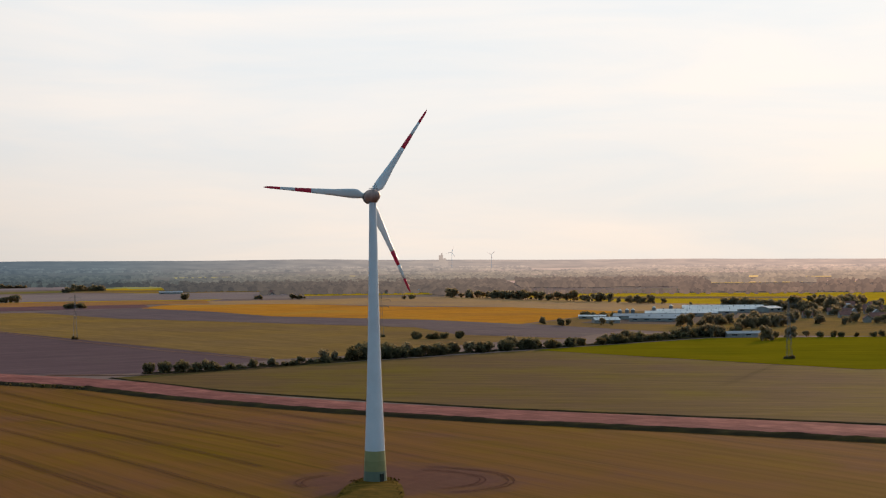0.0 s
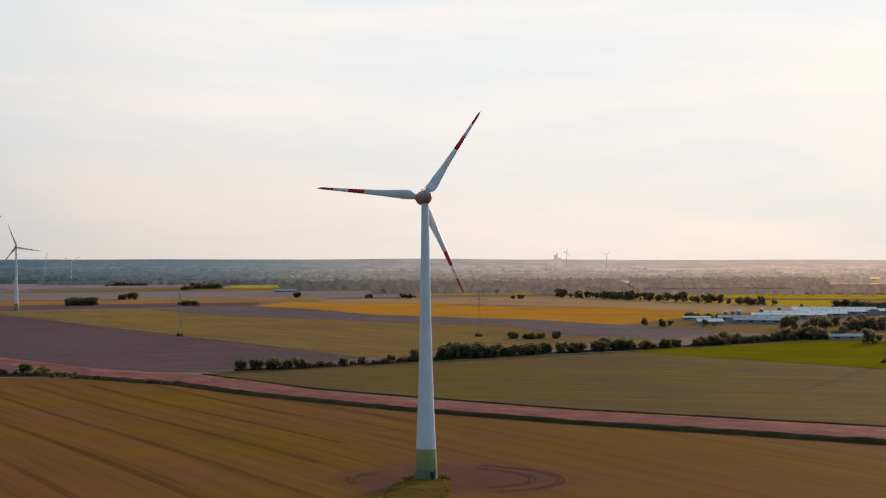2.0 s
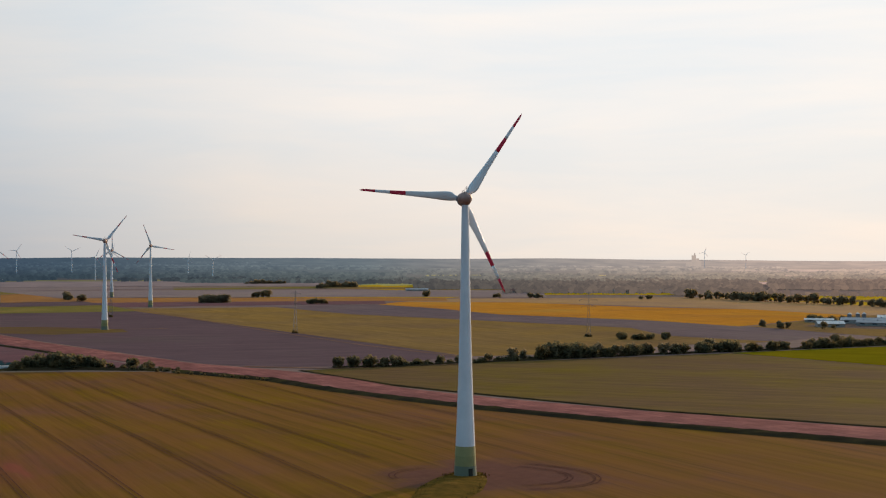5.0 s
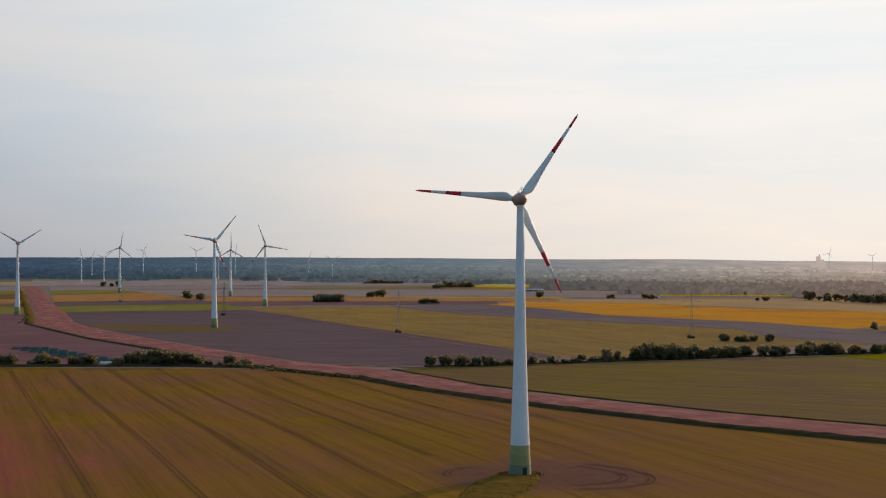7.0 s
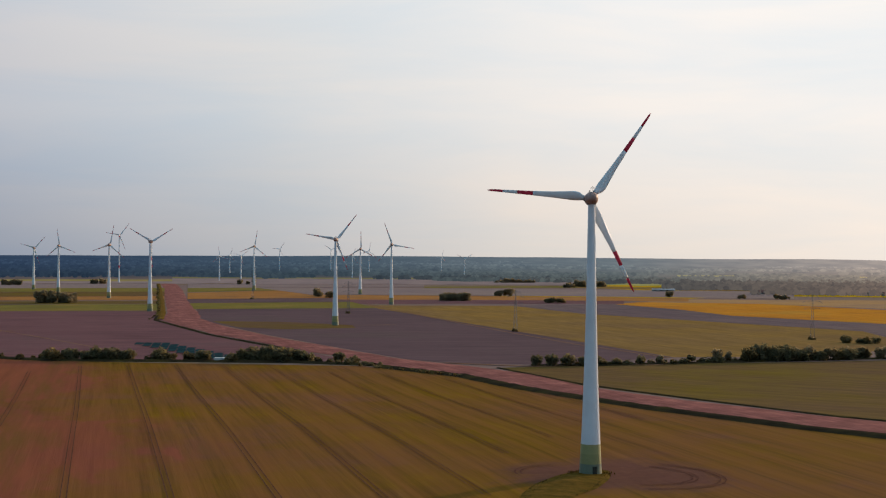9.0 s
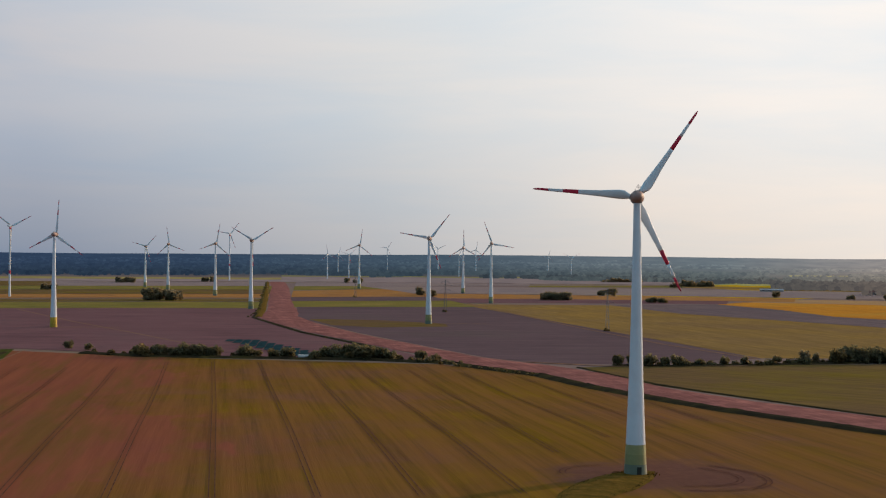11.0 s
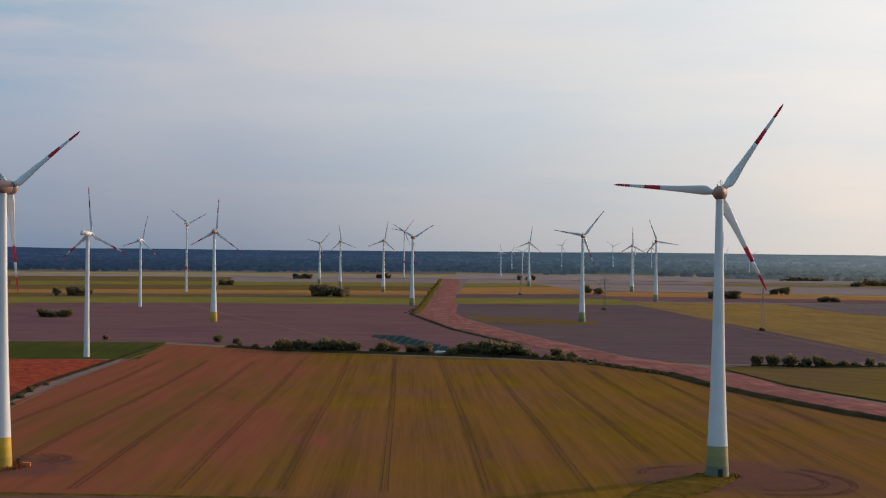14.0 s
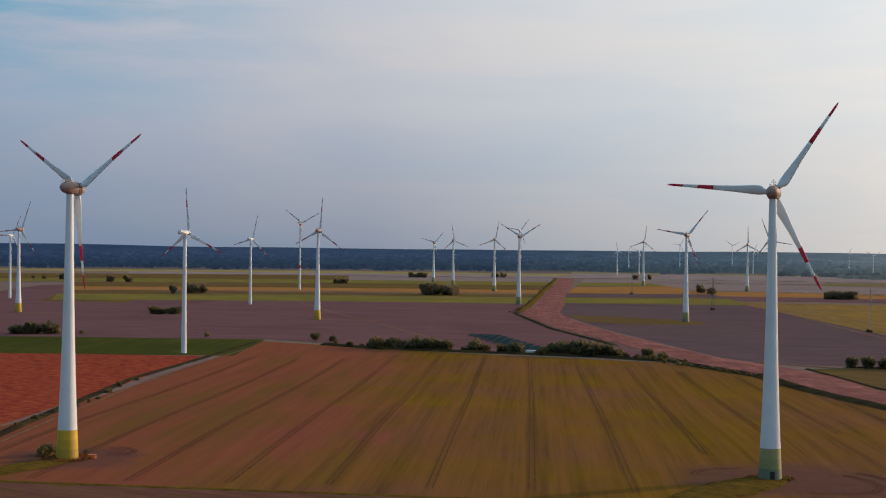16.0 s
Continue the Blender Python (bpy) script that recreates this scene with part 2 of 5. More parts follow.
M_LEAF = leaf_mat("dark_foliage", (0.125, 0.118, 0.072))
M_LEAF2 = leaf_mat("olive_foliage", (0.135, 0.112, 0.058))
# tree leaves, paler than the bushes: distance haze lifted into the colour
M_CROWN = leaf_mat("hazed_tree_foliage", (0.190, 0.170, 0.118))
M_CROWN2 = leaf_mat("hazed_olive_tree_foliage", (0.205, 0.170, 0.105))
M_BARK = plain("bark", (0.09, 0.065, 0.045), 0.9, 0.3, 3.0)
M_TOWER = plain("light_grey_tower_paint", (0.66, 0.69, 0.72), 0.32, 0.05, 0.12)
M_BLADE = plain("light_grey_blade_paint", (0.72, 0.74, 0.75), 0.4, 0.05, 0.2)
M_STRIPE = plain("traffic_red_paint", (0.58, 0.028, 0.065), 0.4, 0.08, 0.3)
M_FOOT = [plain("foot_green_%s" % n, c, 0.5, 0.06, 0.3) for n, c in
          (("deep", (0.155, 0.175, 0.125)), ("mid", (0.255, 0.245, 0.105)), ("pale", (0.30, 0.285, 0.125)))]
M_FOOTY = [plain("foot_yellow_%s" % n, c, 0.5, 0.06, 0.3) for n, c in
           (("deep", (0.38, 0.25, 0.03)), ("mid", (0.48, 0.31, 0.03)), ("pale", (0.54, 0.35, 0.035)))]
M_NACELLE = plain("weathered_nacelle_shell", (0.36, 0.235, 0.20), 0.55, 0.2, 0.4)
M_WHITE = plain("white_nacelle_shell", (0.72, 0.72, 0.72), 0.4, 0.05, 0.4)
M_DOOR = plain("dark_green_door", (0.025, 0.028, 0.022), 0.6, 0.1, 1.0)
M_CONC = plain("pale_concrete", (0.40, 0.38, 0.35), 0.9, 0.15, 0.5)
M_STEEL = plain("galvanised_steel", (0.21, 0.20, 0.20), 0.7, 0.1, 1.0, 0.2)
M_ROOFW = plain("white_sheet_roof", (0.62, 0.60, 0.57), 0.4, 0.12, 0.05)
M_ROOFG = plain("grey_sheet_roof", (0.34, 0.34, 0.35), 0.6, 0.15, 0.05)
M_ROOFR = plain("red_brown_tiles", (0.22, 0.10, 0.08), 0.85, 0.25, 0.3)
M_WALL = plain("pale_render", (0.32, 0.29, 0.26), 0.9, 0.12, 0.2)
M_GLASS = plain("dark_window_glass", (0.03, 0.035, 0.04), 0.1, 0.2, 1.0)
M_PANEL = plain("dark_teal_panel", (0.026, 0.052, 0.056), 0.9, 0.25, 0.2)


M_PANEL.node_tree.nodes["Principled BSDF"].inputs["Specular IOR Level"].default_value = 0.0


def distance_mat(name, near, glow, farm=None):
    """Far land with the haze of kilometres of air painted in and glowing: navy away from the sun, pale and warm towards
    it; near: how dark it is before the air closes over it.
    """
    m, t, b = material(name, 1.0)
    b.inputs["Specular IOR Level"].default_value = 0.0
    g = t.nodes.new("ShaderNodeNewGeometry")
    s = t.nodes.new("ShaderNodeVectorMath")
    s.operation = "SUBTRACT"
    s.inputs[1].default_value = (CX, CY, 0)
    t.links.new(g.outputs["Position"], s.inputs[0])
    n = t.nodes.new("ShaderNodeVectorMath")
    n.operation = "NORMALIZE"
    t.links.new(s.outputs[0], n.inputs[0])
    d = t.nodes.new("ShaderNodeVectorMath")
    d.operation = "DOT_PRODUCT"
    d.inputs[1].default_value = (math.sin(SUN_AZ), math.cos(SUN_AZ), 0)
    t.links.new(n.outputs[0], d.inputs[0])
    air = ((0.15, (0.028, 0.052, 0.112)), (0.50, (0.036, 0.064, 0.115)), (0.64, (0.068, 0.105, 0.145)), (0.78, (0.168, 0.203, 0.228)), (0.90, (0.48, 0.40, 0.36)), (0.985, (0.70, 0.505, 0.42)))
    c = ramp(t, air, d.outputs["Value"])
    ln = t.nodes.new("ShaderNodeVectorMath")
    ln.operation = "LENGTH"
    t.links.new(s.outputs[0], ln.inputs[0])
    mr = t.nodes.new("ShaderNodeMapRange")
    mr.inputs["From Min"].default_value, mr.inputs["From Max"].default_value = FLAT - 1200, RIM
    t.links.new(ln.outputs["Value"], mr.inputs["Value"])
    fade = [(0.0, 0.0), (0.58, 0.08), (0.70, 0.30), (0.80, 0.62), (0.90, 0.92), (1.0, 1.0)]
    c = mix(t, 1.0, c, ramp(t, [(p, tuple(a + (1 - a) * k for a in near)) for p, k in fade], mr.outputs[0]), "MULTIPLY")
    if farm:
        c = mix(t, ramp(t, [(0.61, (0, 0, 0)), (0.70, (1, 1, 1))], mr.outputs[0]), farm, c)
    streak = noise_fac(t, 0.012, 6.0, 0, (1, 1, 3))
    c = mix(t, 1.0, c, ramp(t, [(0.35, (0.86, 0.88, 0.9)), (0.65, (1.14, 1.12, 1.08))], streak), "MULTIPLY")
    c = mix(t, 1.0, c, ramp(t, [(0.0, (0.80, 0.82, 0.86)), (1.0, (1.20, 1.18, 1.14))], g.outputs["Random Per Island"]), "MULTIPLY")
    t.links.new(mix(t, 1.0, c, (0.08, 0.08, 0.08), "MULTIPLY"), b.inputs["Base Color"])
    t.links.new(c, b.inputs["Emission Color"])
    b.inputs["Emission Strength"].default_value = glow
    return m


# tint and emission here are painted haze; none of these is a light source
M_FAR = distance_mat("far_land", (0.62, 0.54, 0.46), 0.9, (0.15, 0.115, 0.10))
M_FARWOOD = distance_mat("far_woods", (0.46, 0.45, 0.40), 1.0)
M_MIDWOOD = distance_mat("hazed_woodland", (0.30, 0.27, 0.25), 1.0)
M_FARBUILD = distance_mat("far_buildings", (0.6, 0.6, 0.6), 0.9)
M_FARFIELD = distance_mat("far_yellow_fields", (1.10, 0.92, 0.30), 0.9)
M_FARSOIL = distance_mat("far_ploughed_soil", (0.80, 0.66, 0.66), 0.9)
# dimmer copies for bearings away from the sun, where the painted haze darkens
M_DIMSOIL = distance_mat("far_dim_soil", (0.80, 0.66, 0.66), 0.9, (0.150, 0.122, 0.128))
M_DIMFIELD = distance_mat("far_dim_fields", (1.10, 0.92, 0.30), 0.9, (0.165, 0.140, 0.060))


# ---------------------------------------------------------------- mesh tools
def link(name, bm, mat, parent=None, label="", soft=False):
    me = bpy.data.meshes.new(name)
    bm.to_mesh(me)
    bm.free()
    me.materials.append(mat)
    if soft:
        for p in me.polygons:
            p.use_smooth = True
    ob = new(name, me)
    if parent:
        ob.parent = parent
    if label:
        ob["label"] = label
    return ob


def part(name, bm, mat, parent, label="", soft=False):
    return link(name, bm, mat, parent, label, soft)


def shared(name, me, parent, m=None):
    ob = new(name, me)
    ob.parent = parent
    if m is not None:
        ob.matrix_local = m
    return ob


def thing(name, m, label, category, group="", kind=""):
    ob = new(name)
    ob.matrix_world = m
    return tagged(ob, label, category, group, kind)


def box(bm, x0, y0, z0, x1, y1, z1, m=None):
    vs = [Vector((x, y, z)) for z in (z0, z1) for x, y in ((x0, y0), (x1, y0), (x1, y1), (x0, y1))]
    vs = [bm.verts.new(m @ v if m else v) for v in vs]
    for f in ((3, 2, 1, 0), (4, 5, 6, 7), (0, 1, 5, 4), (1, 2, 6, 5), (2, 3, 7, 6), (3, 0, 4, 7)):
        bm.faces.new([vs[i] for i in f])
    return bm


def lathe(bm, rings, seg=32, m=None, cap=True):
    """Rings of (radius, height) turned round z."""
    rows = []
    for r, z in rings:
        row = []
        for i in range(seg):
            a = 2 * math.pi * i / seg
            v = Vector((r * math.cos(a), r * math.sin(a), z))
            row.append(bm.verts.new(m @ v if m else v))
        rows.append(row)
    for a, b in zip(rows, rows[1:]):
        for i in range(seg):
            j = (i + 1) % seg
            bm.faces.new((a[i], a[j], b[j], b[i]))
    if cap:
        bm.faces.new(rows[0][::-1])
        bm.faces.new(rows[-1])
    return bm


def rod(bm, a, b, w):
    a, b = Vector(a), Vector(b)
    m = Matrix.Translation(a) @ (b - a).to_track_quat("Z", "Y").to_matrix().to_4x4()
    return box(bm, -w, -w, 0, w, w, (b - a).length, m)


def sheet(name, outline, mat, lift, label, category="field", step=45.0):
    """A field laid over the land."""
    outline = [plan(*p) for p in outline]
    bm = bmesh.new()
    bm.faces.new([bm.verts.new((x, y, 0)) for x, y in outline])
    bmesh.ops.triangulate(bm, faces=bm.faces[:])
    if min(math.hypot(x - CX, y - CY) for x, y in outline) < 900:
        for ax in (0, 1):
            lo, hi = min(p[ax] for p in outline), max(p[ax] for p in outline)
            k = lo + step
            while k < hi:
                co, no = [0, 0, 0], [0, 0, 0]
                co[ax], no[ax] = k, 1
                bmesh.ops.bisect_plane(bm, geom=bm.verts[:] + bm.edges[:] + bm.faces[:], plane_co=co, plane_no=no)
                k += step
    for v in bm.verts:
        v.co.z = land(v.co.x, v.co.y) + lift
    bmesh.ops.recalc_face_normals(bm, faces=bm.faces[:])
    if sum(f.normal.z for f in bm.faces) < 0:
        bmesh.ops.reverse_faces(bm, faces=bm.faces[:])
    return tagged(link(name, bm, mat), label, category, kind="structure")


def along(points, step):
    """Points every step metres along a line of corners, with the way at each."""
    out = []
    for (x0, y0), (x1, y1) in zip(points, points[1:]):
        n = max(1, round(math.hypot(x1 - x0, y1 - y0) / step))
        for i in range(n):
            out.append((x0 + (x1 - x0) * i / n, y0 + (y1 - y0) * i / n))
    out.append(points[-1])
    res = []
    for i, p in enumerate(out):
        a, b = out[max(0, i - 1)], out[min(len(out) - 1, i + 1)]
        d = Vector((b[0] - a[0], b[1] - a[1])).normalized()
        res.append((p, d))
    return res


def ribbon(bm, points, half_width, lift, step=25.0, shift=0.0, wobble=0.0):
    rows = []
    for (x, y), d in along([plan(*p) for p in points], step):
        n = Vector((-d.y, d.x))
        w = half_width * (1 + wobble * noise.noise((x * 0.07, y * 0.07, 3.1)))
        row = []
        for s in (shift - w, shift + w):
            px, py = x + n.x * s, y + n.y * s
            row.append(bm.verts.new((px, py, land(px, py) + lift)))
        rows.append(row)
    for a, b in zip(rows, rows[1:]):
        bm.faces.new((a[0], b[0], b[1], a[1]))
    bmesh.ops.recalc_face_normals(bm, faces=bm.faces[:])
    for f in bm.faces:
        if f.normal.z < 0:
            f.normal_flip()
    return bm


# ---------------------------------------------------------------- ground
def build_ground():
    radii = [30 * i for i in range(1, 18)] + [540 + 20 * i for i in range(18)] + [900 + 250 * i for i in range(12)] + [FLAT]
    bm = bmesh.new()
    seg = 240
    mid = bm.verts.new((CX, CY, land(CX, CY)))
    prev = None
    for r in radii:
        row = [bm.verts.new((CX + r * math.cos(2 * math.pi * i / seg), CY + r * math.sin(2 * math.pi * i / seg), land(CX + r, CY))) for i in range(seg)]
        for i in range(seg):
            j = (i + 1) % seg
            bm.faces.new((mid, row[i], row[j]) if prev is None else (prev[i], row[i], row[j], prev[j]))
        prev = row
    tagged(link("ground", bm, M_GROUND), "flat brown stubble farmland of a wide plain", "ground", kind="structure")
    bm = bmesh.new()
    prev = None
    for k in range(25):
        r = FLAT + (RIM - FLAT) * k / 24
        row = []
        for i in range(seg):
            a = 2 * math.pi * i / seg
            x, y = CX + r * math.cos(a), CY + r * math.sin(a)
            swell = smooth(0.55, 1.0, k / 24) * (2.5 * max(0, noise.noise((math.cos(a) * 5, math.sin(a) * 5, 1.7))) + 2.0 * noise.noise((math.cos(a) * 16, math.sin(a) * 16, 4.0)))
            bearing = math.degrees(math.atan2(CX - x, y - CY))
            hills = sum(h * math.exp(-((bearing - b) / w) ** 2) for b, h, w in ((28.5, 3.0, 2.6), (22.5, 2.0, 1.6), (79, 6.0, 7.0), (47, 1.5, 2.0)))
            row.append(bm.verts.new((x, y, land(x, y) + swell + hills * smooth(0.75, 1.0, k / 24))))
        if prev:
            for i in range(seg):
                j = (i + 1) % seg
                bm.faces.new((prev[i], row[i], row[j], prev[j]))
        prev = row
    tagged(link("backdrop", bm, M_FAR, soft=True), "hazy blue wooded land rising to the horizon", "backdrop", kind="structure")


build_ground()

FIELDS = [
    ("olive_field", M_OLIVE, "olive and brown young crop with wheel tracks",
     [(-746, 116), (-600, 188), (-440, 306), (-330, 288), (-122, 204), (154, 153), (700, 75), (500, -300), (180, 190 - 330), (25, -63), (-99, -238), (-150, -310), (-244, -206)]),
    ("brown_field", M_WORN, "bare reddish-brown soil", [(-150, -314), (-99, -242), (25, -67), (180, -145), (500, -305), (300, -800), (-350, -700)]),
    ("red_stubble_field", M_RED, "reddish stubble field beside a farm track",
     [(-690, -110), (-608, 14), (-510, -50), (-360, -138), (-223, -222), (-160, -262), (-500, -520), (-800, -330)]),
    ("dark_green_field", M_DKGREEN, "narrow field of dark green crop", [(-1000, -305), (-871, -71), (-762, 126), (-604, 36), (-681, -108), (-800, -335)]),
    ("purple_field", M_PURPLE2, "bare reddish-purple ploughed soil",
     [(-1040, -350), (-1900, 100), (-2400, 330), (-2250, 560), (-1640, 600), (-1400, 800), (-1300, 752), (-1120, 618), (-828, 470), (-600, 383), (-448, 322), (-640, 182), (-765, 132), (-871, -68)]),
    ("olive_patch", M_OLIVE2, "dull olive patch in ploughed land", [(-1620, 130), (-1540, 240), (-2060, 450), (-2150, 330)]),
    ("purple_field", M_PURPLE, "bare purplish ploughed soil",
     [(-1430, 900), (-1560, 1080), (-1345, 1158), (-340, 551), (-363, 414), (-410, 372), (-465, 378), (-558, 414), (-798, 513), (-938, 580), (-1087, 652)]),
    ("olive_patch", M_OLIVE2, "dull olive patch beside the gravel road", [(-1062, 649), (-999, 704), (-886, 713), (-837, 673), (-866, 596), (-929, 582)]),
    ("yellow_field", M_YELLOW, "yellow-green crop crossed by a pylon line",
     [(-1345, 1158), (-1190, 1345), (-918, 1180), (-430, 1043), (-330, 915), (-199, 876), (-249, 806), (-306, 599), (-340, 553)]),
    ("dark_field", M_DARK, "dark ploughed strip",
     [(-1190, 1348), (-918, 1183), (-430, 1046), (-330, 918), (-199, 880), (-187, 1042), (-320, 1139), (-490, 1222), (-745, 1284), (-921, 1419), (-1130, 1534)]),
    ("orange_field", M_ORANGE, "ripe orange crop",
     [(-1125, 1536), (-921, 1422), (-745, 1287), (-490, 1225), (-340, 1140), (-319, 1516), (-528, 1654), (-700, 1656), (-975, 1757), (-1165, 1660)]),
    ("yellow_field", M_BRIGHT, "bright yellow crop beyond a row of trees", [(-816, 2240), (-366, 1871), (26, 1765), (500, 1750), (500, 2600), (-37, 2554), (-697, 2450)]),
    ("yellow_strip", M_BRIGHT, "bright yellow crop strip", [(-1466, 1640), (-1215, 1856), (-1240, 1990), (-1600, 1790)]),
    ("yellow_strip", M_BRIGHT, "bright yellow crop strip", [(-1390, 2500), (-1900, 2900), (-2032, 2897), (-2068, 2566), (-1700, 2400)]),
    ("dry_field", M_DRY, "dry tan crop beyond the orange field", [(-319, 1518), (-528, 1656), (-975, 1760), (-1165, 1664), (-1215, 1856), (-816, 2238), (-366, 1869), (26, 1763)]),
    ("yard_grass", M_YELLOW, "dry yellow grass round the factory halls", [(-330, 1145), (-190, 1047), (-60, 965), (89, 978), (420, 1080), (420, 1750), (26, 1763), (-319, 1514)]),
    ("factory_yard", M_YARD, "dark paved yard between the factory halls", [(-280, 1180), (-150, 1160), (-100, 1560), (-140, 1640), (-270, 1600), (-285, 1400)]),
    ("green_field", M_GREEN, "fresh bright green crop", [(-180, 705), (-70, 912), (89, 974), (500, 1100), (500, 760), (104, 569)]),
    ("brown_field", M_OLIVE2, "brownish olive crop beside the gravel road",
     [(-365, 365), (-328, 441), (-180, 702), (104, 567), (500, 758), (800, 137), (149, 221), (-41, 246), (-240, 302)]),
]


def polar(az, dist):
    """Plan place at a bearing left of +y, in degrees, from the middle of the sheet."""
    return CX - dist * math.sin(radians(az)), CY + dist * math.cos(radians(az))


# long crop strips across the far plain: bearing from, bearing to, near and far distance at either end
# (None: up to the farm track that crosses them)
STRIPS = ((None, 53.4, 2150, 2100, 2430, 2350, M_STRIPG), (None, 53.4, 2440, 2360, 2640, 2560, M_PURPLE), (None, 53.4, 2650, 2570, 3200, 2990, M_STRIPO), (None, 53.4, 3210, 3050, 3640, 3400, M_STRIPG),
          (44, 53.4, 3650, 3410, 3890, 3890, M_PALE), (54.3, 74, 2050, 2040, 2310, 2290, M_STRIPG), (54.3, 72, 2330, 2310, 2480, 2440, M_OLIVE2), (54.3, 74, 2530, 2480, 2750, 2690, M_STRIPO),
          (54.3, 74, 2760, 2700, 3080, 3000, M_OLIVE2), (54.3, 84, 3090, 3010, 3420, 3300, M_STRIPG), (54.3, 63, 3430, 3380, 3890, 3890, M_PALE), (63, 84, 3400, 3320, 3890, 3890, M_OLIVE2),
          (36.0, None, 2420, 2330, 2680, 2640, M_PURPLE2), (33.5, None, 2590, 2560, 2790, 2860, M_STRIPO), (29.5, None, 2830, 2880, 3400, 3480, M_PALE), (28.5, 38.0, 3200, 3620, 3600, 3850, M_YELLOW), (37.9, 44.0, 3620, 3500, 3850, 3640, M_STRIPG),
          (22, 30, 3020, 3000, 3180, 3150, M_BRIGHT), (8, 20, 2560, 2620, 2660, 2760, M_OLIVE2))


def track_bearing(dist):
    """Bearing of the farm track between the strips, at a distance."""
    return 46.8 + (dist - 2410) * 0.0037


for k, (a0, a1, n0, n1, f0, f1, mat) in enumerate(STRIPS):
    edges = []
    for d0, d1 in ((n0, n1), (f0, f1)):
        b0, b1 = a0 or track_bearing(d0), a1 or track_bearing(d1)
        edges.append([polar(b0 + (b1 - b0) * i / 5, d0 + (d1 - d0) * i / 5) for i in range(6)])
    near_edge, far_edge = edges
    words = {M_STRIPG: "long yellow-green crop strip", M_OLIVE2: "long dull olive crop strip", M_BRIGHT: "long bright yellow crop strip", M_STRIPO: "long ripe orange crop strip"}
    sheet("crop_strip", near_edge + far_edge[::-1], mat, 0.30 + 0.03 * (k % 5), words.get(mat, "long bare ploughed strip across the plain"), "field")
for k, (n, mat, label, outline) in enumerate(FIELDS):
    sheet(n, outline, mat, 0.10 + 0.02 * (k % 6), label)

# the wide gravel road: south edge and north edge
ROAD = [((800, 78), (800, 126)), ((154, 169), (149, 218)), ((-21, 193), (-41, 243)), ((-122, 220), (-142, 266)), ((-254, 268), (-238, 300)), ((-330, 303), (-310, 340)),
        ((-420, 319), (-396, 364)), ((-500, 350), (-470, 374)), ((-600, 387), (-560, 411)), ((-828, 475), (-800, 510)), ((-1000, 555), (-940, 576)), ((-1123, 620), (-1108, 668)), ((-1305, 758), (-1288, 797)),
        ((-1709, 1046), (-1690, 1080)), ((-2400, 1535), (-2378, 1572)), ((-2900, 1885), (-2874, 1918))]


def build_road():
    bm = bmesh.new()
    rows = []
    edges = [tuple(plan(*p) for p in pair) for pair in ROAD]
    for (a, b), (c, d) in zip(edges, edges[1:]):
        n = max(1, round(math.dist(a, c) / 30))
        for i in range(n):
            s = i / n
            rows.append([((1 - s) * p[0] + s * q[0], (1 - s) * p[1] + s * q[1]) for p, q in ((a, c), (b, d))])
    rows.append(edges[-1])
    grid = []
    for k, (a, b) in enumerate(rows):
        row = []
        for i in range(7):
            s = i / 6
            x, y = a[0] + (b[0] - a[0]) * s, a[1] + (b[1] - a[1]) * s
            edge = 1.0 if i in (0, 6) else 0.0
            x += edge * 1.5 * noise.noise((k * 0.7, i, 0.3))
            y += edge * 3.0 * noise.noise((k * 0.7, i, 7.3))
            row.append(bm.verts.new((x, y, land(x, y) + (0.24 if edge else 0.55 + 0.15 * noise.noise((x * 0.05, y * 0.05, 0))))))
        grid.append(row)
    for a, b in zip(grid, grid[1:]):
        for i in range(6):
            bm.faces.new((a[i], a[i + 1], b[i + 1], b[i]))
    bmesh.ops.recalc_face_normals(bm, faces=bm.faces[:])
    if sum(f.normal.z for f in bm.faces) < 0:
        bmesh.ops.reverse_faces(bm, faces=bm.faces[:])
    tagged(link("road", bm, M_ROAD), "wide pink gravel road across the fields", "road", kind="structure")


build_road()


def bank(name, points, width, height, label, mat=None, seed=0.0):
    """A rough grassy bank or ditch side."""
    bm = bmesh.new()
    grid = []
    for (x, y), d in along([plan(*p) for p in points], 6.0):
        n = Vector((-d.y, d.x))
        row = []
        for i in range(5):
            s = (i / 4 - 0.5) * width * (1 + 0.2 * noise.noise((x * 0.05, y * 0.05, seed)))
            px, py = x + n.x * s, y + n.y * s
            up = math.sin(math.pi * i / 4) * height * (1 + 0.35 * noise.noise((px * 0.12, py * 0.12, seed + 2)))
            row.append(bm.verts.new((px, py, land(px, py) + 0.05 + max(0, up))))
        grid.append(row)
    for a, b in zip(grid, grid[1:]):
        for i in range(4):
            bm.faces.new((a[i], b[i], b[i + 1], a[i + 1]))
    bmesh.ops.recalc_face_normals(bm, faces=bm.faces[:])
    if sum(f.normal.z for f in bm.faces) < 0:
        bmesh.ops.reverse_faces(bm, faces=bm.faces[:])
    return tagged(link(name, bm, mat or M_VERGE), label, "verge", kind="stuff")


bank("verge", [(800, 69), (154, 160), (-21, 184), (-122, 211), (-254, 260), (-330, 295), (-425, 311)], 13, 1.7, "overgrown ditch side along the gravel road, its shade in the colour")
bank("verge", [(-600, 379), (-828, 467), (-1123, 611), (-1309, 750), (-1713, 1038), (-2898, 1875)], 8, 1.0, "overgrown ditch side along the gravel road, its shade in the colour")
bank("verge", [(-362, 366), (-240, 306), (-147, 279), (-41, 248), (149, 223), (800, 132)], 5, 0.6, "thin grass edge along the gravel road")
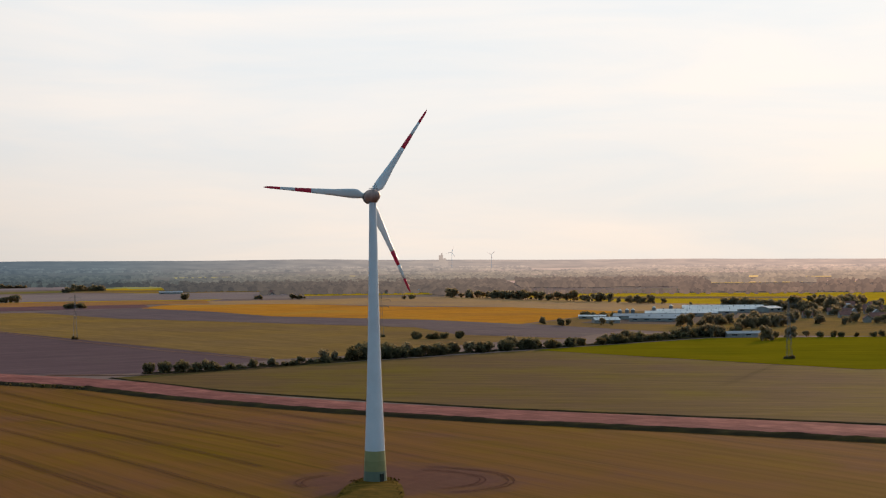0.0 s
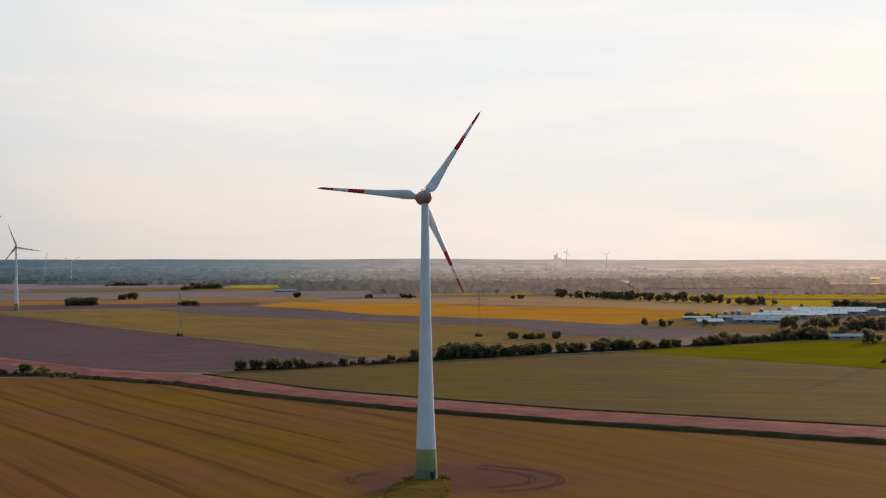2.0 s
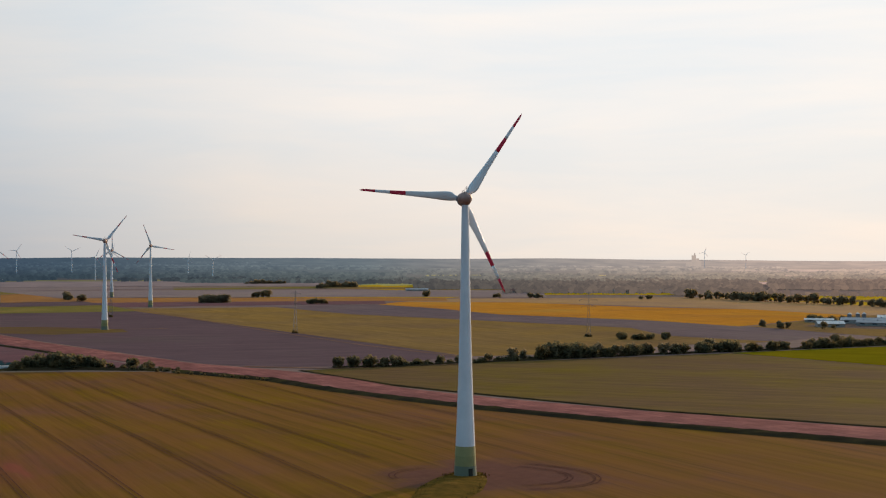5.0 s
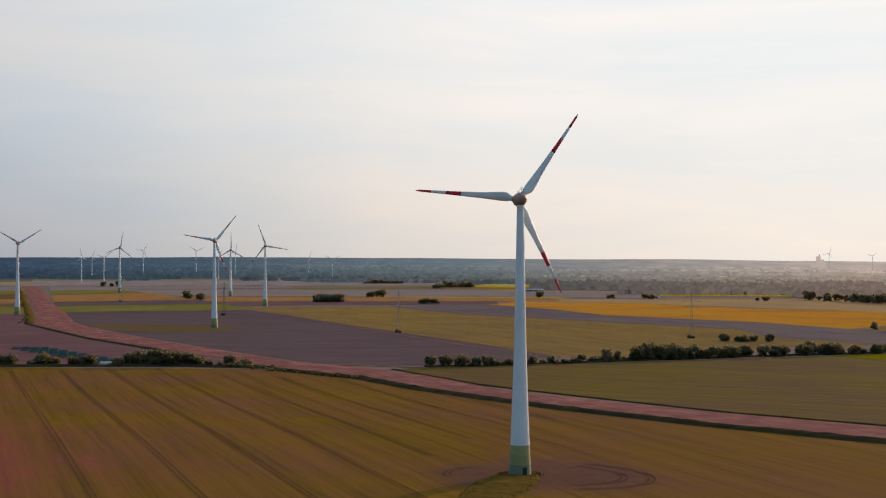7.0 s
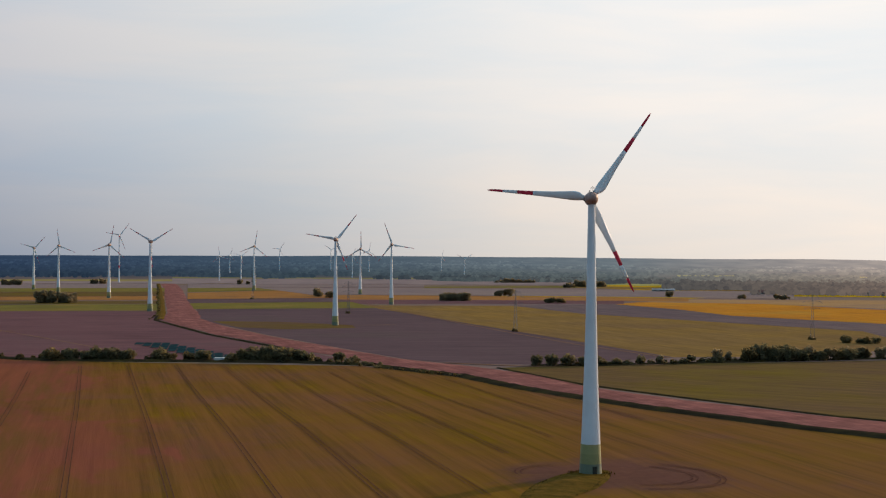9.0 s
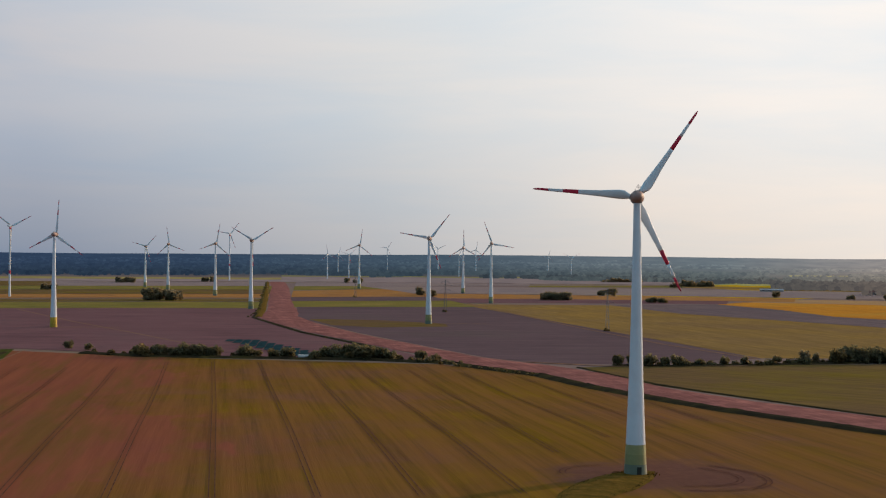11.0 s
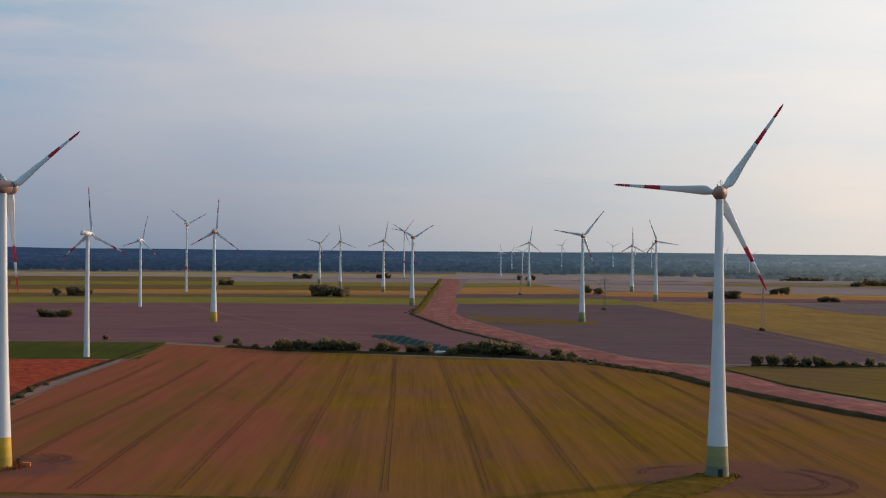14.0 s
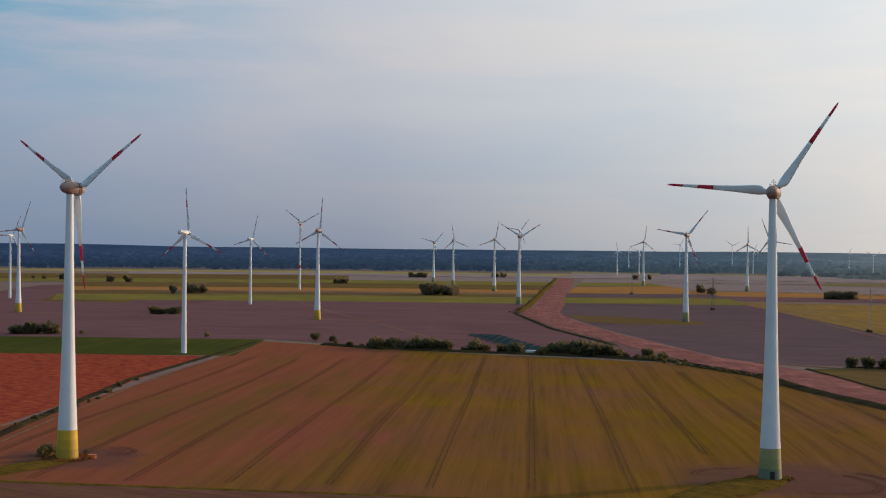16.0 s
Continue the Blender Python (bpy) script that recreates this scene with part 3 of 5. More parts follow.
bank("verge", [(-1135, 624), (-1316, 756), (-1719, 1043), (-2400, 1526), (-2888, 1870)], 13, 1.2, "dry yellow grass along the gravel road", M_MOUND)
bank("hedge_bank", [(-690, 150), (-630, 172), (-560, 238), (-500, 292), (-440, 318)], 14, 1.6, "grassy bank under a hedgerow")
bank("hedge_bank", [(-362, 402), (-330, 432), (-290, 520), (-240, 630), (-150, 790), (-60, 960)], 10, 1.2, "grassy bank under a hedgerow")
bank("grass_strip", [(-150, -310), (-99, -238), (-13, -119), (25, -63)], 4, 0.3, "narrow olive grass strip between crops", M_MOUND)
bank("track_edge", [(-203, -222), (-318, -160), (-458, -86), (-622, 28), (-735, 105)], 6, 0.5, "weedy edge of a farm track")


def line_thing(name, points, half_width, lift, mat, label, category, wobble=0.0, shift=0.0):
    bm = bmesh.new()
    ribbon(bm, points, half_width, lift, 20.0, shift, wobble)
    return tagged(link(name, bm, mat), label, category, kind="structure")


line_thing("farm_track", [(-120, -262), (-197, -217), (-312, -152), (-452, -76), (-618, 38), (-745, 127), (-735, 150), (-680, 185)], 0.75, 0.3, M_TRACK, "pale dirt farm track between fields", "track", 0.4)
line_thing("farm_track", [(-683, 262), (-900, 320), (-1159, 384), (-1500, 480)], 1.5, 0.3, M_TRACK, "pale dirt farm track across ploughed soil", "track", 0.4)
line_thing("farm_track", [(-340, 545), (-495, 624), (-749, 784), (-1018, 961), (-1493, 1286), (-1850, 1510), (-2420, 1860)], 1.6, 0.3, M_TRACK, "pale dirt farm track between fields", "track", 0.4)
line_thing("farm_track", [(-300, 480), (-355, 392), (-420, 372)], 2.5, 0.35, M_TRACK, "pale dirt farm track beside a hedge", "track", 0.4)

for bx, by in ((-895, 695), (-1054, 308), (-1358, 767), (-1300, 34)):
    line_thing("access_strip", [(bx - 3, by - 7), (bx + 22, by + 30), (bx + 40, by + 58)], 1.6, 0.3, M_YELLOW, "yellow grass strip beside a turbine foot", "track", 0.5)

# wheel ruts: pairs of lines through the olive crop
RUT_WAY = Vector((484, -314)).normalized()
RUT_SIDE = Vector((-RUT_WAY.y, RUT_WAY.x))
for k in range(-6, 7):
    start = Vector((-481, 215)) + RUT_SIDE * 33.3 * k - RUT_WAY * (42 if -4 < k < 2 else 0)
    for s in (-1.0, 1.0):
        a, b = start + RUT_SIDE * s, start + RUT_SIDE * s + RUT_WAY * (560 if k < -3 else 600 if k < 2 else 465 if k == 2 else 420 - 30 * (k - 3))
        if k > 1:
            a = a + RUT_WAY * 30 * (k - 1)
        bm = bmesh.new()
        ribbon(bm, [tuple(a), tuple((a + b) / 2 + RUT_SIDE * 0.8), tuple(b)], 0.19, 0.30, 25.0, 0, 0.5)
        tagged(link("wheel_rut", bm, M_RUT), "dark wheel rut pressed through the crop", "wheel rut", "wheel ruts in the olive field", "structure")


# ---------------------------------------------------------------- wind turbines
def blade_section(f, length):
    """Chord, thickness and twist of a blade at the fraction f of its length."""
    table = ((0.05, 1.7, 1.6, 0.0), (0.08, 2.1, 1.5, 22), (0.11, 3.2, 1.2, 20), (0.16, 3.55, 0.95, 17), (0.24, 3.0, 0.75, 13), (0.36, 2.25, 0.52, 9), (0.56, 1.6, 0.34, 5), (0.71, 1.25, 0.24, 3),
             (0.85, 0.95, 0.17, 1.5), (0.94, 0.82, 0.13, 0.5), (0.985, 0.6, 0.09, 0), (1.0, 0.18, 0.03, 0))
    for a, b in zip(table, table[1:]):
        if f <= b[0]:
            s = (f - a[0]) / (b[0] - a[0])
            return [(p + (q - p) * s) * (length / 37.2 if i < 2 else 1) for i, (p, q) in enumerate(zip(a[1:], b[1:]))]
    return list(table[-1][1:])


def blade_mesh(name, f0, f1, length, mat):
    bm = bmesh.new()
    n = max(3, round((f1 - f0) * 30))
    rows = []
    for k in range(n + 1):
        f = f0 + (f1 - f0) * k / n
        chord, thick, twist = blade_section(f, length)
        lead = -0.32 * chord if f > 0.1 else -0.5 * chord + (f - 0.05) / 0.05 * 0.18 * chord
        ca, sa = math.cos(radians(twist)), math.sin(radians(twist))
        row = []
        for i in range(12):
            a = 2 * math.pi * i / 12
            u = 0.5 - 0.5 * math.cos(a)
            x = lead + chord * u
            y = 0.5 * thick * math.sin(a) * (1.25 - 0.6 * u if f > 0.09 else 1)
            row.append(bm.verts.new((x * ca + y * sa, -x * sa + y * ca + 1.2 * f * f, f * length)))
        rows.append(row)
    for a, b in zip(rows, rows[1:]):
        for i in range(12):
            j = (i + 1) % 12
            bm.faces.new((a[i], a[j], b[j], b[i]))
    bm.faces.new(rows[0][::-1])
    bm.faces.new(rows[-1])
    bmesh.ops.recalc_face_normals(bm, faces=bm.faces[:])
    me = bpy.data.meshes.new(name)
    bm.to_mesh(me)
    bm.free()
    me.materials.append(mat)
    for p in me.polygons:
        p.use_smooth = len(p.vertices) == 4
    return me


BLADES = {}


def add_rotor(root, hub_z, length, turn, front, striped=True, tilt=4.0):
    key = (length, striped)
    if key not in BLADES:
        BLADES[key] = ([blade_mesh("blade", 0.05, 0.56, length, M_BLADE), blade_mesh("red_stripe", 0.56, 0.71, length, M_STRIPE), blade_mesh("white_stripe", 0.71, 0.85, length, M_BLADE),
                        blade_mesh("red_tip", 0.85, 1.0, length, M_STRIPE)] if striped else [blade_mesh("blade", 0.05, 1.0, length, M_BLADE)])
    pieces = BLADES[key]
    for k in range(3):
        m = pose(0, front, hub_z, tilt, 0, 0) @ pose(0, 0, 0, 0, turn + 120 * k, 0)
        b = shared("blade", pieces[0], root, m)
        for piece in pieces[1:]:
            shared(piece.name.split(".")[0], piece, b)


def egg(bm, m, rings, seg=28):
    return lathe(bm, rings, seg, m)


def tower_radius(z, h, foot, top):
    s = z / h
    return top + (foot - top) * (0.55 * (1 - s) + 0.45 * (1 - s) ** 3.2)


def turbine(x, y, heading, turn, hub=98.0, length=37.2, style="egg", feet=None, label=""):
    """A turbine whose rotor faces heading degrees to the left of +y; turn is the rotor's angle."""
    p, k = spot(x, y)
    root = thing("wind_turbine", Matrix.LocRotScale(p, Euler((0, 0, radians(heading))), Vector((k, k, k))), label, "wind turbine", "turbines of the wind farm")
    foot, top = (4.05, 1.25) if style == "egg" else (2.2, 1.3)
    seg = 40 if k == 1 and math.hypot(x - CX, y - CY) < 1200 else 20
    h = hub - (1.9 if style == "egg" else 2.2)

    def shaft(z0, z1, grow=0.0, n=10):
        return [(tower_radius(z0 + (z1 - z0) * i / n, h, foot, top) + grow, z0 + (z1 - z0) * i / n) for i in range(n + 1)]
    z0 = 0.0
    if feet:
        for mat, z1 in zip(feet, (3.9, 7.4, 10.8)):
            part("foot_band", lathe(bmesh.new(), shaft(z0, z1, 0.0, 3), seg), mat, root, soft=False)
            z0 = z1
    shaft_rings = shaft(z0, h, 0.0, 16)
    t = part("tower", lathe(bmesh.new(), shaft_rings, seg, cap=False), M_TOWER, root, soft=True)
    if style == "egg":
        for i in range(5):
            z = 12 + (h - 12) * (i + 1) / 6
            r = tower_radius(z, h, foot, top)
            part("joint_ring", lathe(bmesh.new(), [(r + 0.015, z - 0.12), (r + 0.03, z), (r + 0.012, z + 0.12)], seg, cap=False), M_TOWER, t, soft=True)
    m = pose(0, 0, hub, -4, 0, 0) @ pose(0, 0, 0, -90, 0, 0)    # z of the lathe runs forward
    if style == "egg":
        part("nacelle", egg(bmesh.new(), m, [(0.12, -4.3), (0.85, -4.1), (1.45, -3.5), (1.95, -2.5), (2.25, -1.2), (2.42, 0.4), (2.42, 1.9), (2.35, 2.4)]), M_NACELLE, root, "weathered grey egg-shaped nacelle", True)
        part("rotor_ring", egg(bmesh.new(), m, [(2.2, 2.4), (2.5, 2.5), (2.5, 2.9), (2.2, 3.0)]), M_STEEL, root, soft=True)
        part("spinner", egg(bmesh.new(), m, [(2.3, 3.0), (2.3, 4.4), (2.0, 5.2), (1.4, 5.8), (0.7, 6.1), (0.1, 6.2)]), M_NACELLE, root, soft=True)
        part("yaw_collar", lathe(bmesh.new(), [(1.3, h - 0.3), (1.7, h), (1.75, h + 0.6), (1.5, h + 1.0)], 24), M_STEEL, root, soft=True)
        mast = bmesh.new()
        rod(mast, (0.3, -1.2, hub + 1.9), (0.3, -1.2, hub + 4.4), 0.06)
        rod(mast, (-0.5, -1.2, hub + 3.3), (1.1, -1.2, hub + 3.3), 0.05)
        for sx in (-0.5, 1.1):
            rod(mast, (sx, -1.2, hub + 3.3), (0.3, -1.2, hub + 4.2), 0.04)
        part("weather_mast", mast, M_STEEL, root)
        rail = bmesh.new()
        for sx in (-0.8, 0.8):
            rod(rail, (sx, -3.0, hub + 2.75), (sx, 1.6, hub + 2.75), 0.06)
            for ry in (-3.0, -1.4, 0.2, 1.6):
                rod(rail, (sx, ry, hub + 1.2), (sx, ry, hub + 2.75), 0.05)
        part("roof_railing", rail, M_STEEL, root)
        for s in (turn, turn + 120, turn + 240):
            a = pose(0, 3.7, hub, 4, 0, 0) @ pose(0, 0, 0, 0, s, 0)
            part("blade_root_ring", lathe(bmesh.new(), [(0.9, 1.5), (0.95, 2.3), (0.88, 2.6)], 20, a), M_STEEL, root, soft=True)
        add_rotor(root, hub, length, turn, 3.7)
    else:
        b = box(bmesh.new(), -1.6, -6.8, hub - 1.35, 1.6, 3.0, hub + 1.35)
        bmesh.ops.bevel(b, geom=b.edges[:], offset=0.4, segments=3, affect="EDGES")
        part("nacelle", b, M_WHITE, root, "white box-shaped nacelle", True)
        if style == "banded":
            part("red_band", lathe(bmesh.new(), [(tower_radius(z, h, foot, top) + 0.05, z) for z in (h * 0.33, h * 0.38)], 20, cap=False), M_STRIPE, root)
            part("red_collar", lathe(bmesh.new(), [(1.75, h - 3.0), (1.75, h - 0.2)], 20), M_STRIPE, root)
        c = box(bmesh.new(), -1.2, -6.4, hub + 1.352, 1.2, -4.2, hub + 1.9)
        part("cooler", c, M_WHITE, root)
        part("spinner", egg(bmesh.new(), m, [(1.5, 3.0), (1.6, 4.0), (1.4, 5.0), (0.9, 5.7), (0.1, 6.0)]), M_WHITE, root, soft=True)
        add_rotor(root, hub, length, turn, 4.2)
    return root


near_turbine = turbine(0, 0, 42, 34.5, feet=M_FOOT, label="tall grey wind turbine with red-striped blades and greenish foot")
dr = bmesh.new()
box(dr, -0.8, -4.19, 0.4, 0.8, -3.75, 3.2)
bmesh.ops.bevel(dr, geom=dr.edges[:], offset=0.06, segments=1, affect="EDGES")
door = part("door", dr, M_DOOR, near_turbine, "dark door at the tower foot")
door.matrix_local = pose(0, 0, 0, 0, 0, 18)
st = box(bmesh.new(), -1.0, -5.4, -0.1, 1.0, -4.0, 0.45)
steps = part("step", st, M_CONC, near_turbine)
steps.matrix_local = pose(0, 0, 0, 0, 0, 18)
pl = part("plinth", lathe(bmesh.new(), [(4.7, -0.3), (4.7, 0.18), (4.5, 0.3), (4.0, 0.32)], 48), M_CONC, near_turbine, "pale concrete plinth")

turbine(-139, -207.3, 27, 60, feet=M_FOOTY, label="tall grey wind turbine with red-striped blades and yellow foot beside bushes")
turbine(-640, 10, 32, -3.5, 90, 34, "box", label="slim white wind turbine with a box nacelle in dark green crop")
for x, y, turn, hub in ((-1054, 308, 6, 98), (-1358, 767, 60, 98), (-895, 695, 40, 98), (-1352, 1236, -20, 98), (-1300, 34, 25, 97), (-1905, 1062, 12, 97), (-2280, 1188, -8, 97), (-2530, 1279, 45, 93),
                        (-2200, 1640, 10, 99), (-1800, 1590, 0, 93)):
    turbine(x, y, 33, turn, hub, 37.2, "egg", M_FOOTY if x * 1.0 < -800 and y < 600 else M_FOOT, "distant grey wind turbine with red-tipped blades in ploughed fields")
for x, y, turn, hub, length, style in ((-1445, 384, 15, 90, 34, "box"), (-1727, 117, 30, 92, 34, "box"), (-2018, 710, 65, 124, 42, "banded"), (-3000, 1820, 40, 132, 42, "banded"), (-3150, 2280, -10, 76, 30, "box"), (-3860, 2880, 20, 78, 30, "box"),
                                       (-3370, 2540, 50, 76, 30, "box"), (-5150, 4210, 35, 112, 40, "box"), (-4640, 4090, 65, 108, 40, "box"), (-4300, 4010, 10, 102, 40, "box"), (-3480, 3140, 25, 80, 32, "box"),
                                       (-3996, 4156, 20, 77, 32, "box"), (-3100, 3325, 60, 70, 32, "box"), (-4135, 10043, 20, 130, 48, "box"), (-4221, 11117, 50, 115, 45, "box")):
    turbine(x, y, 35, turn, hub, length, style, None, "distant slim white wind turbine on the plain" if style == "box" else "distant white wind turbine with red tower bands")

# ---------------------------------------------------------------- mounds and worn ground at the turbines
def mound(cx, cy, way, length, width, height, label):
    """A grassy tongue of raised ground."""
    bm = bmesh.new()
    d = Vector(way).normalized()
    n = Vector((-d.y, d.x))
    grid = []
    for i in range(15):
        u = i / 14
        row = []
        for j in range(11):
            v = (j / 10 - 0.5) * 2
            w = width * math.sin(math.pi * (0.06 + 0.90 * u)) ** 0.6 * (1 + 0.18 * noise.noise((u * 4, cx, 1)))
            x = cx + d.x * (u * length - 9) + n.x * v * w
            y = cy + d.y * (u * length - 9) + n.y * v * w
            up = height * max(0.0, 1 - v * v) * math.sin(math.pi * u) ** 0.5 * (1 + 0.5 * noise.noise((x * 0.2, y * 0.2, 2)))
            row.append(bm.verts.new((x, y, land(x, y) + 0.22 + up)))
        grid.append(row)
    for a, b in zip(grid, grid[1:]):
        for j in range(10):
            bm.faces.new((a[j], b[j], b[j + 1], a[j + 1]))
    bmesh.ops.recalc_face_normals(bm, faces=bm.faces[:])
    if sum(f.normal.z for f in bm.faces) < 0:
        bmesh.ops.reverse_faces(bm, faces=bm.faces[:])
    tagged(link("mound", bm, M_MOUND, soft=True), label, "mound", kind="structure")


mound(0, 0, (0.36, -0.93), 74, 11, 0.5, "low grassy mound round the turbine foot")
mound(-144, -203, (0.55, -0.83), 60, 8, 0.4, "low grassy mound round the turbine foot")


def weeds(name, cx, cy, spread, count, height, mat, label, seed):
    """Tufts of rough weeds in one mesh."""
    rnd = random.Random(seed)
    verts, faces = [], []
    for _ in range(count):
        x, y = spread(rnd)
        x, y = cx + x, cy + y
        z = land(x, y) + 0.2
        for _ in range(5):
            a, h, w = rnd.uniform(0, 6.28), height * rnd.uniform(0.5, 1.3), 0.16 * rnd.uniform(0.7, 1.5)
            dx, dy = math.cos(a), math.sin(a)
            n = len(verts)
            verts += [(x - dy * w, y + dx * w, z - 0.2), (x + dy * w, y - dx * w, z - 0.2), (x + dx * h * 0.5, y + dy * h * 0.5, z + h)]
            faces.append((n, n + 1, n + 2))
    me = bpy.data.meshes.new(name)
    me.from_pydata(verts, [], faces)
    me.materials.append(mat)
    tagged(new(name, me), label, "weeds", kind="stuff")


def rim_of_mound(rnd):
    u = rnd.uniform(-6, 58)
    v = rnd.choice((-1, 1)) * rnd.uniform(5.5, 10.5) * math.sin(math.pi * min(max((u + 9) / 74, 0.05), 0.97)) ** 0.6
    return 0.36 * u + 0.93 * v, -0.93 * u + 0.36 * v


def round_foot(rnd):
    a, r = rnd.uniform(0, 6.28), rnd.uniform(4.4, 8.5)
    return r * math.cos(a), r * math.sin(a)


weeds("weeds", 0, 0, rim_of_mound, 260, 0.4, M_VERGE, "dark rough weeds along the mound's edge", 3)
weeds("weeds", 0, 0, round_foot, 160, 0.5, M_MOUND, "dry grass round the turbine foot", 4)
weeds("weeds", -144, -203, round_foot, 420, 0.9, M_RUST, "rusty dry weeds round the turbine foot", 5)
bx = thing("junction_box", Matrix.Translation((-141.6, -194.6, land(-141.6, -194.6) + 0.1)) @ Matrix.Rotation(1.1, 4, "Z"), "small orange steel box in weeds beside the turbine", "box")
ob_ = box(bmesh.new(), -1.3, -0.7, 0, 1.3, 0.7, 1.3)
bmesh.ops.bevel(ob_, geom=ob_.edges[:], offset=0.08, segments=2, affect="EDGES")
part("body", ob_, M_ORANGEBOX, bx)
part("lid", box(bmesh.new(), -1.4, -0.8, 1.302, 1.4, 0.8, 1.42), M_ORANGEBOX, bx)


def ring_ruts(cx, cy, radii, a0, a1):
    for r in radii:
        pts = [(cx + r * math.cos(a0 + (a1 - a0) * i / 14), cy + r * 0.8 * math.sin(a0 + (a1 - a0) * i / 14)) for i in range(15)]
        bm = bmesh.new()
        ribbon(bm, pts, 0.22, 0.31, 6.0, 0, 0.4)
        tagged(link("wheel_rut", bm, M_RUT2), "curved wheel rut round the turbine foot", "wheel rut", "curved wheel ruts", "structure")


ring_ruts(8, 8, (26, 28, 36, 38), -0.8, 1.7)
ring_ruts(0, -4, (24, 26.2), 2.6, 4.0)
ring_ruts(-152, -187, (4, 6, 9.5, 11.5), -0.6, 2.9)

# ---------------------------------------------------------------- trees and bushes
def crown_mesh(name, blobs, leaves, leaf, mat, seed):
    """A crown of leaf tufts round several swelling lobes, uneven at its edge."""
    rnd = random.Random(seed)
    bm = bmesh.new()
    weights = [b[3] ** 2 for b in blobs]
    for _ in range(int(leaves * 1.7)):
        x, y, z, r = rnd.choices(blobs, weights)[0]
        d = Vector((rnd.gauss(0, 1), rnd.gauss(0, 1), rnd.gauss(0, 1))).normalized()
        p = Vector((x, y, z)) + d * r * 1.12 * rnd.random() ** 0.5
        if p.z < 0.25:
            continue
        q = Vector((rnd.gauss(0, 1), rnd.gauss(0, 1), rnd.gauss(0, 1))).to_track_quat("Z", "Y")
        s = leaf * rnd.uniform(0.7, 1.5)
        bm.faces.new([bm.verts.new(p + q @ Vector(c)) for c in ((-s, -s * 0.3, 0), (0, -s * 0.9, s * 0.3), (s, 0.1 * s, 0), (0.1 * s, s, -s * 0.2))])
    me = bpy.data.meshes.new(name)
    bm.to_mesh(me)
    bm.free()
    me.materials.append(mat)
    return me


def trunk_mesh(height, r):
    bm = bmesh.new()
    lathe(bm, [(r * 1.5, 0), (r * 1.05, height * 0.12), (r * 0.8, height * 0.5), (r * 0.35, height)], 8)
    for k in range(5):
        a = k * 2.4
        z = height * (0.45 + 0.09 * k)
        rod(bm, (0, 0, z), (math.cos(a) * height * 0.3, math.sin(a) * height * 0.3, z + height * 0.28), r * 0.28)
    me = bpy.data.meshes.new("trunk")
    bm.to_mesh(me)
    bm.free()
    me.materials.append(M_BARK)
    return me


def plant_kind(name, height, width, lobes, leaves, leaf, mat, seed, bare):
    """Crown and trunk meshes of one kind of tree or bush, unit sized in metres."""
    rnd = random.Random(seed)
    blobs = [(0, 0, height * (0.45 + bare * 0.3), width * 0.36)]
    for k in range(lobes):
        a = 2.4 * k + rnd.uniform(-0.4, 0.4)
        d = width * rnd.uniform(0.18, 0.36)
        z = height * (bare + (1 - bare) * rnd.uniform(0.12, 0.8))
        blobs.append((d * math.cos(a), d * math.sin(a), z, width * rnd.uniform(0.15, 0.25)))
    return name, crown_mesh("crown", blobs, leaves, leaf, mat, seed), trunk_mesh(height * 0.75, width * 0.025 + 0.05)


KINDS = {
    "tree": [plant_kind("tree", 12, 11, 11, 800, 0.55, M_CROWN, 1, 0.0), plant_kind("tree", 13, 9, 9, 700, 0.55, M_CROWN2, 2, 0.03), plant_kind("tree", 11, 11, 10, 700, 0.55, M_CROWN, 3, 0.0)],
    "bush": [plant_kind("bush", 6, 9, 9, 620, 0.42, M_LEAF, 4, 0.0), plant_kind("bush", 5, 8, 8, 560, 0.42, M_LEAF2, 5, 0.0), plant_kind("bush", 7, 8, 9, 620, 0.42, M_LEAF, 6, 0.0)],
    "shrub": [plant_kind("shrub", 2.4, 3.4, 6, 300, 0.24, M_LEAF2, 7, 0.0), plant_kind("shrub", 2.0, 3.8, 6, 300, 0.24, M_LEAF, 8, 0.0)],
}
LABELS = {"tree": "dark leafy broad-crowned tree among fields", "bush": "dense dark green hedgerow bush", "shrub": "low scrubby shrub at the field edge"}
PR = random.Random(11)
GROWTH = {"tree": 1.1, "bush": 1.32, "shrub": 1.25}


def plant(kind, x, y, size=1.0, group="", label=""):
    """One tree or bush, of its own size and turn."""
    name, crown, trunk = PR.choice(KINDS[kind])
    p, k = spot(x, y)
    k *= size * GROWTH[kind]
    m = Matrix.LocRotScale(p - Vector((0, 0, 0.1)), Euler((0, 0, PR.uniform(0, 6.28))), Vector((k * PR.uniform(0.85, 1.45), k * PR.uniform(0.85, 1.45), k * PR.uniform(0.9, 1.25))))
    root = thing(name, m, label or LABELS[kind], "tree" if kind == "tree" else "bush", group)
    shared("trunk", trunk, root)
    shared("crown", crown, root)


def row(kind, points, step, spread, size, group, gaps=0.0, label=""):
    for (x, y), d in along(points, step):
        if PR.random() < gaps:
            continue
        n = Vector((-d.y, d.x))
        s, a = PR.uniform(-spread, spread), PR.uniform(-step, step) * 0.4
        plant(kind, x + n.x * s + d.x * a, y + n.y * s + d.y * a, size * PR.uniform(0.7, 1.3), group, label)


